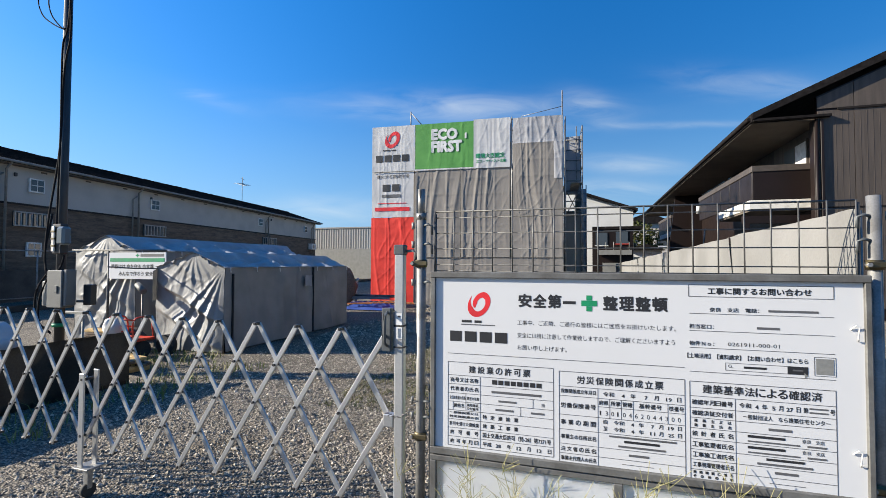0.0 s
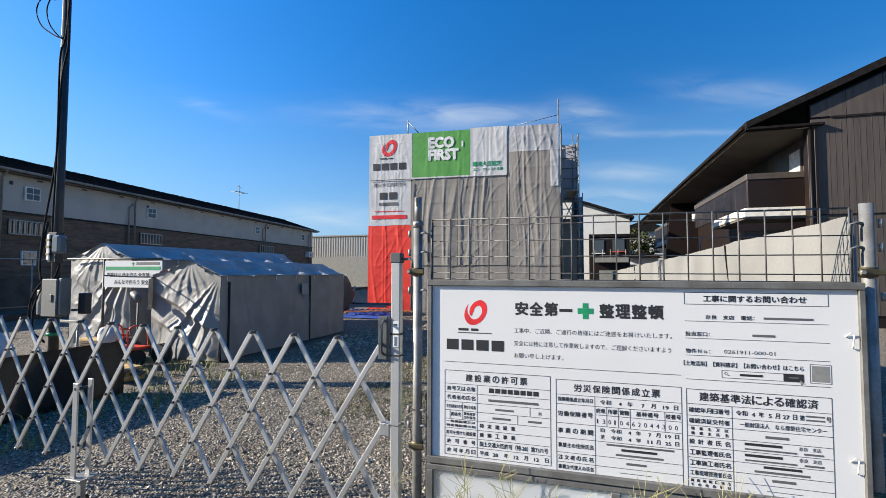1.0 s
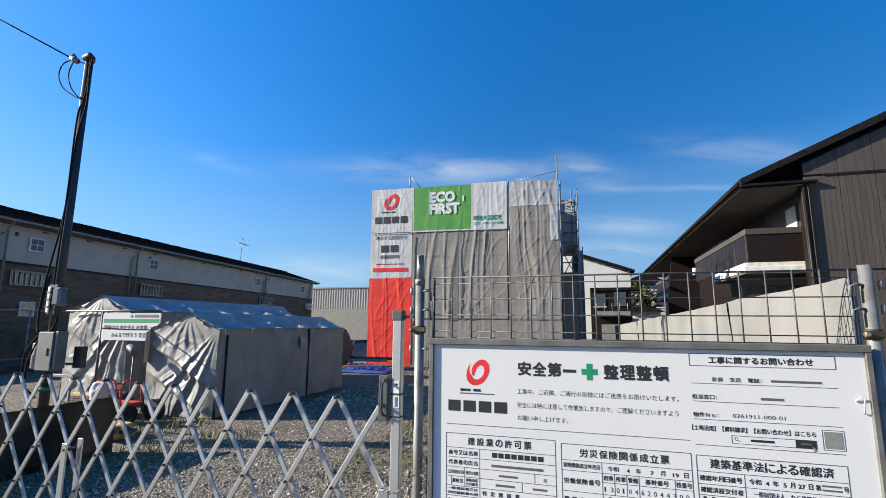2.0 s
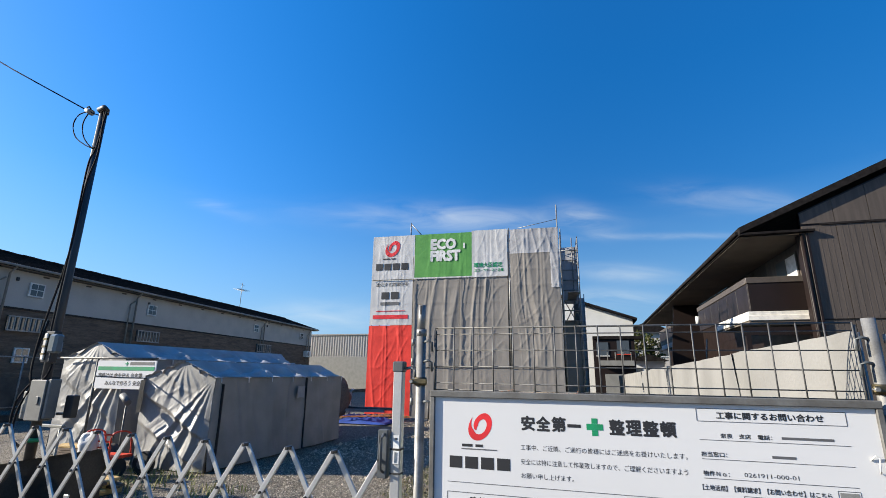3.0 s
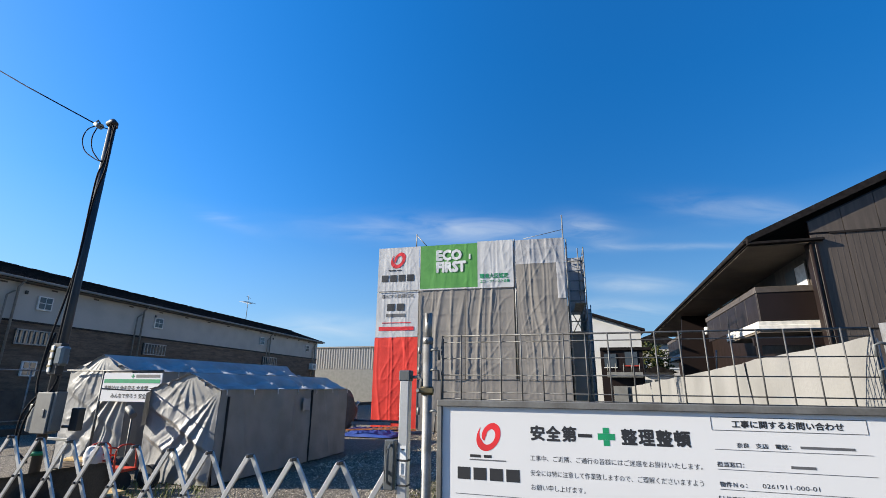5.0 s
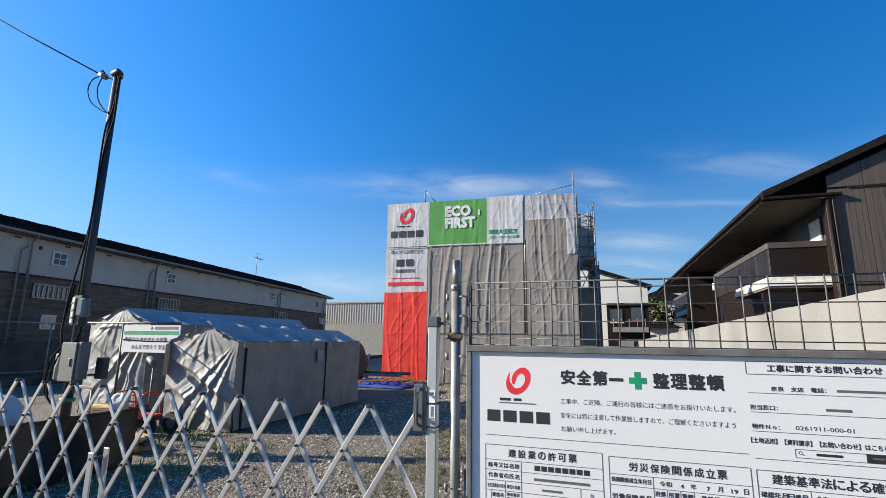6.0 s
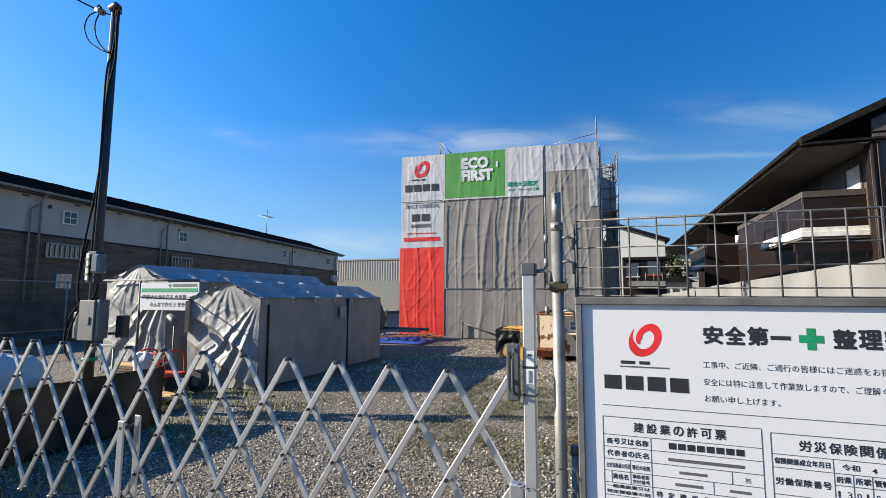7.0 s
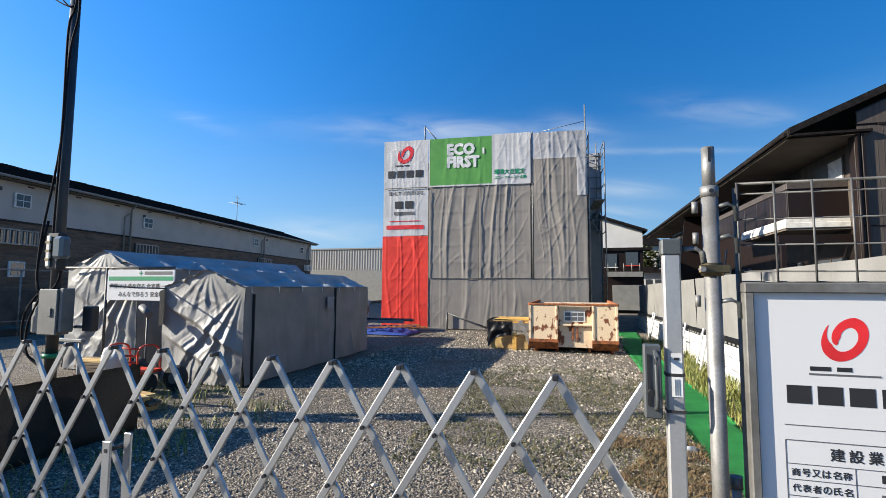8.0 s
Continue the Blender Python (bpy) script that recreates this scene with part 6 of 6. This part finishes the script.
# third table
T3 = (1.087, 1.024, 0.974, 0.931, 0.886, 0.841, 0.795, 0.751, 0.709, 0.668)
table_grid(1.180, 1.721, 1.357, T3)
spaced("建築基準法による確認済", 1.231, 1.038, 0.443, 0.038, INK, 0.0008)
spaced("確認年月日番号", 1.188, 0.987, 0.160, 0.022)
spaced("確認済証交付者", 1.188, 0.941, 0.160, 0.022)
spaced("建築主又は", 1.196, 0.912, 0.145, 0.014)
spaced("建築主氏名", 1.196, 0.892, 0.145, 0.014)
spaced("設計者氏名", 1.188, 0.852, 0.160, 0.022)
spaced("工事監理者氏名", 1.188, 0.806, 0.160, 0.022)
spaced("工事施工者氏名", 1.188, 0.762, 0.160, 0.022)
say("工事現場管理者氏名", 1.188, 0.719, 0.160, 0.022, INK, 0.0004)
spaced("建築確認に係る", 1.190, 0.691, 0.155, 0.013)
spaced("その他の事項", 1.190, 0.673, 0.155, 0.013)
for s, x, w in (("令和", 1.372, 0.044), ("4", 1.432, 0.012), ("年", 1.457, 0.020), ("5", 1.494, 0.012), ("月", 1.518, 0.017), ("27", 1.546, 0.024), ("日", 1.582, 0.015), ("第", 1.606, 0.018), ("号", 1.700, 0.017)):
    say(s, x, 0.988, w, 0.022 if not s.isdigit() else 0.017, INK, 0.0004)
name_bar(1.628, 1.002, 0.066, 0.010, 6)
name_bar(1.628, 0.986, 0.066, 0.010, 7)
say("一般財団法人　なら建築住宅センター", 1.385, 0.942, 0.315, 0.021, INK, 0.0002)
name_bar(1.480, 0.899, 0.085, 0.017, 4)
for z in (0.864, 0.818):
    name_bar(1.402, z, 0.138, 0.017, 8, INK)
    name_bar(1.402, z - 0.017, 0.190, 0.010, 20)
    say("奈良　支店", 1.600, z, 0.078, 0.016, GREY_INK, 0.0002)
    name_bar(1.618, z - 0.018, 0.068, 0.012, 4)
name_bar(1.470, 0.775, 0.138, 0.016, 8, INK)
name_bar(1.436, 0.756, 0.200, 0.014, 11)
name_bar(1.500, 0.722, 0.085, 0.017, 4)
across(1.480, 1.610, 0.686, 0.002)

# ---- weeds and stones ----
tufts("grass_strip", 5200, (1.16, 1.80, 0.3, 12.5), 0.30, GRASS, "rough green grass along the white wall", 11, 0.5, 0.008)
tufts("dry_grass", 11000, (-0.35, 0.62, 0.4, 3.7), 0.055, DRY_GRASS, "patch of short brown dead grass by the gate", 12, 1.4, 0.005)
tufts("moss", 15000, (-2.2, 0.6, 2.4, 7.8), 0.040, MOSS, "thin low green growth among the stones", 15, 1.4, 0.006)
tufts("weeds", 700, (-5.0, -3.9, 0.2, 3.9), 0.14, GRASS, "scattered weeds under the low wall", 13, 0.7)
tufts("weeds", 520, (-7.1, -5.2, 3.1, 4.4), 0.17, GRASS, "scattered weeds before the sheds", 14, 0.7)


def seed_heads():
    """Tall seeding grass before the lower panel: thin stems with splayed heads."""
    rnd = random.Random(21)
    g = thing("seeding_grass", 0, 0, 0, "thin dry seeding grass stems before the panel", "grass", kind="stuff")
    bm = bmesh.new()
    for k in range(34):
        x, y = rnd.uniform(-0.05, 1.5), rnd.uniform(-0.22, -0.06)
        h = rnd.uniform(0.42, 0.68)
        lx = rnd.uniform(-0.16, 0.16)
        top = Vector((x + lx, y, h))
        tube(bm, [(x, y, 0), (x + lx * 0.4, y, h * 0.6), top], 0.0016, 4, False)
        for b in range(5):
            ang = rnd.uniform(-1.3, 1.3)
            tip = top + Vector((math.sin(ang), rnd.uniform(-0.3, 0.3), math.cos(ang))) * rnd.uniform(0.06, 0.14)
            tube(bm, [top - Vector((0, 0, 0.01 * b)), tip], 0.0013, 3, False)
    me = mesh_of("stems", bm, SEED_GRASS)
    ob = new("stems", me)
    ob.parent = g
    ob["kind"] = "stuff"


seed_heads()


def stones(name, count, area, size, seed, label):
    """Loose crushed stone: small irregular lumps in one mesh, lying on the ground."""
    rnd = np.random.RandomState(seed)
    base = np.array([(1, 0, 0), (-1, 0, 0), (0, 1, 0), (0, -1, 0), (0, 0, 1), (0, 0, -1)], float)
    tri = np.array([(0, 2, 4), (2, 1, 4), (1, 3, 4), (3, 0, 4), (2, 0, 5), (1, 2, 5), (3, 1, 5), (0, 3, 5)])
    x = rnd.uniform(area[0], area[1], count)
    y = area[2] + (area[3] - area[2]) * rnd.uniform(0, 1, count) ** 1.5
    # bare, earthy patches carry few stones
    bare = np.sin(1.3 * x + 0.7 * y) + np.sin(0.9 * y - 1.7 * x + 2.0) + np.sin(2.9 * x + 1.1) * np.sin(2.3 * y + 0.4)
    keep = bare + rnd.uniform(-1.2, 1.2, count) < 0.9
    x, y = x[keep], y[keep]
    count = len(x)
    r = size * rnd.lognormal(0, 0.40, count)
    th = rnd.uniform(0, math.tau, count)
    v = base[None] * (1 + 0.35 * rnd.uniform(-1, 1, (count, 6, 3))) * r[:, None, None]
    v = v + rnd.uniform(-0.3, 0.3, (count, 6, 3)) * r[:, None, None]
    v[:, :, 2] *= 0.7
    c, s = np.cos(th)[:, None], np.sin(th)[:, None]
    vx = v[:, :, 0] * c - v[:, :, 1] * s + x[:, None]
    vy = v[:, :, 0] * s + v[:, :, 1] * c + y[:, None]
    vz = v[:, :, 2] + 0.25 * r[:, None]
    verts = np.stack((vx, vy, vz), 2).reshape(-1, 3)
    faces = (tri[None] + 6 * np.arange(count)[:, None, None]).reshape(-1, 3)
    me = bpy.data.meshes.new(name)
    me.from_pydata(verts.tolist(), [], faces.tolist())
    me.materials.append(STONE)
    ob = new(name, me)
    ob.matrix_basis = SITE.copy()
    return tagged(ob, label, "gravel", kind="stuff")


stones("loose_gravel", 72000, (-5.0, 0.58, -0.9, 8.0), 0.0085, 4, "loose angular grey gravel over the yard")
stones("loose_gravel", 20000, (-5.0, 0.9, 7.0, 14.5), 0.014, 5, "loose pale gravel before the scaffold")
bottle = thing("plastic_bottle", 0.36, 3.35, 0, "small white plastic bottle lying on dry grass", "bottle")
part("body", tubed([(0, 0, 0.035), (0.16, 0.02, 0.035)], 0.033, 12), WHITE_PVC, bottle)
part("cap", tubed([(0.165, 0.02, 0.035), (0.20, 0.025, 0.035)], 0.014, 10), BOX_GREY, bottle)
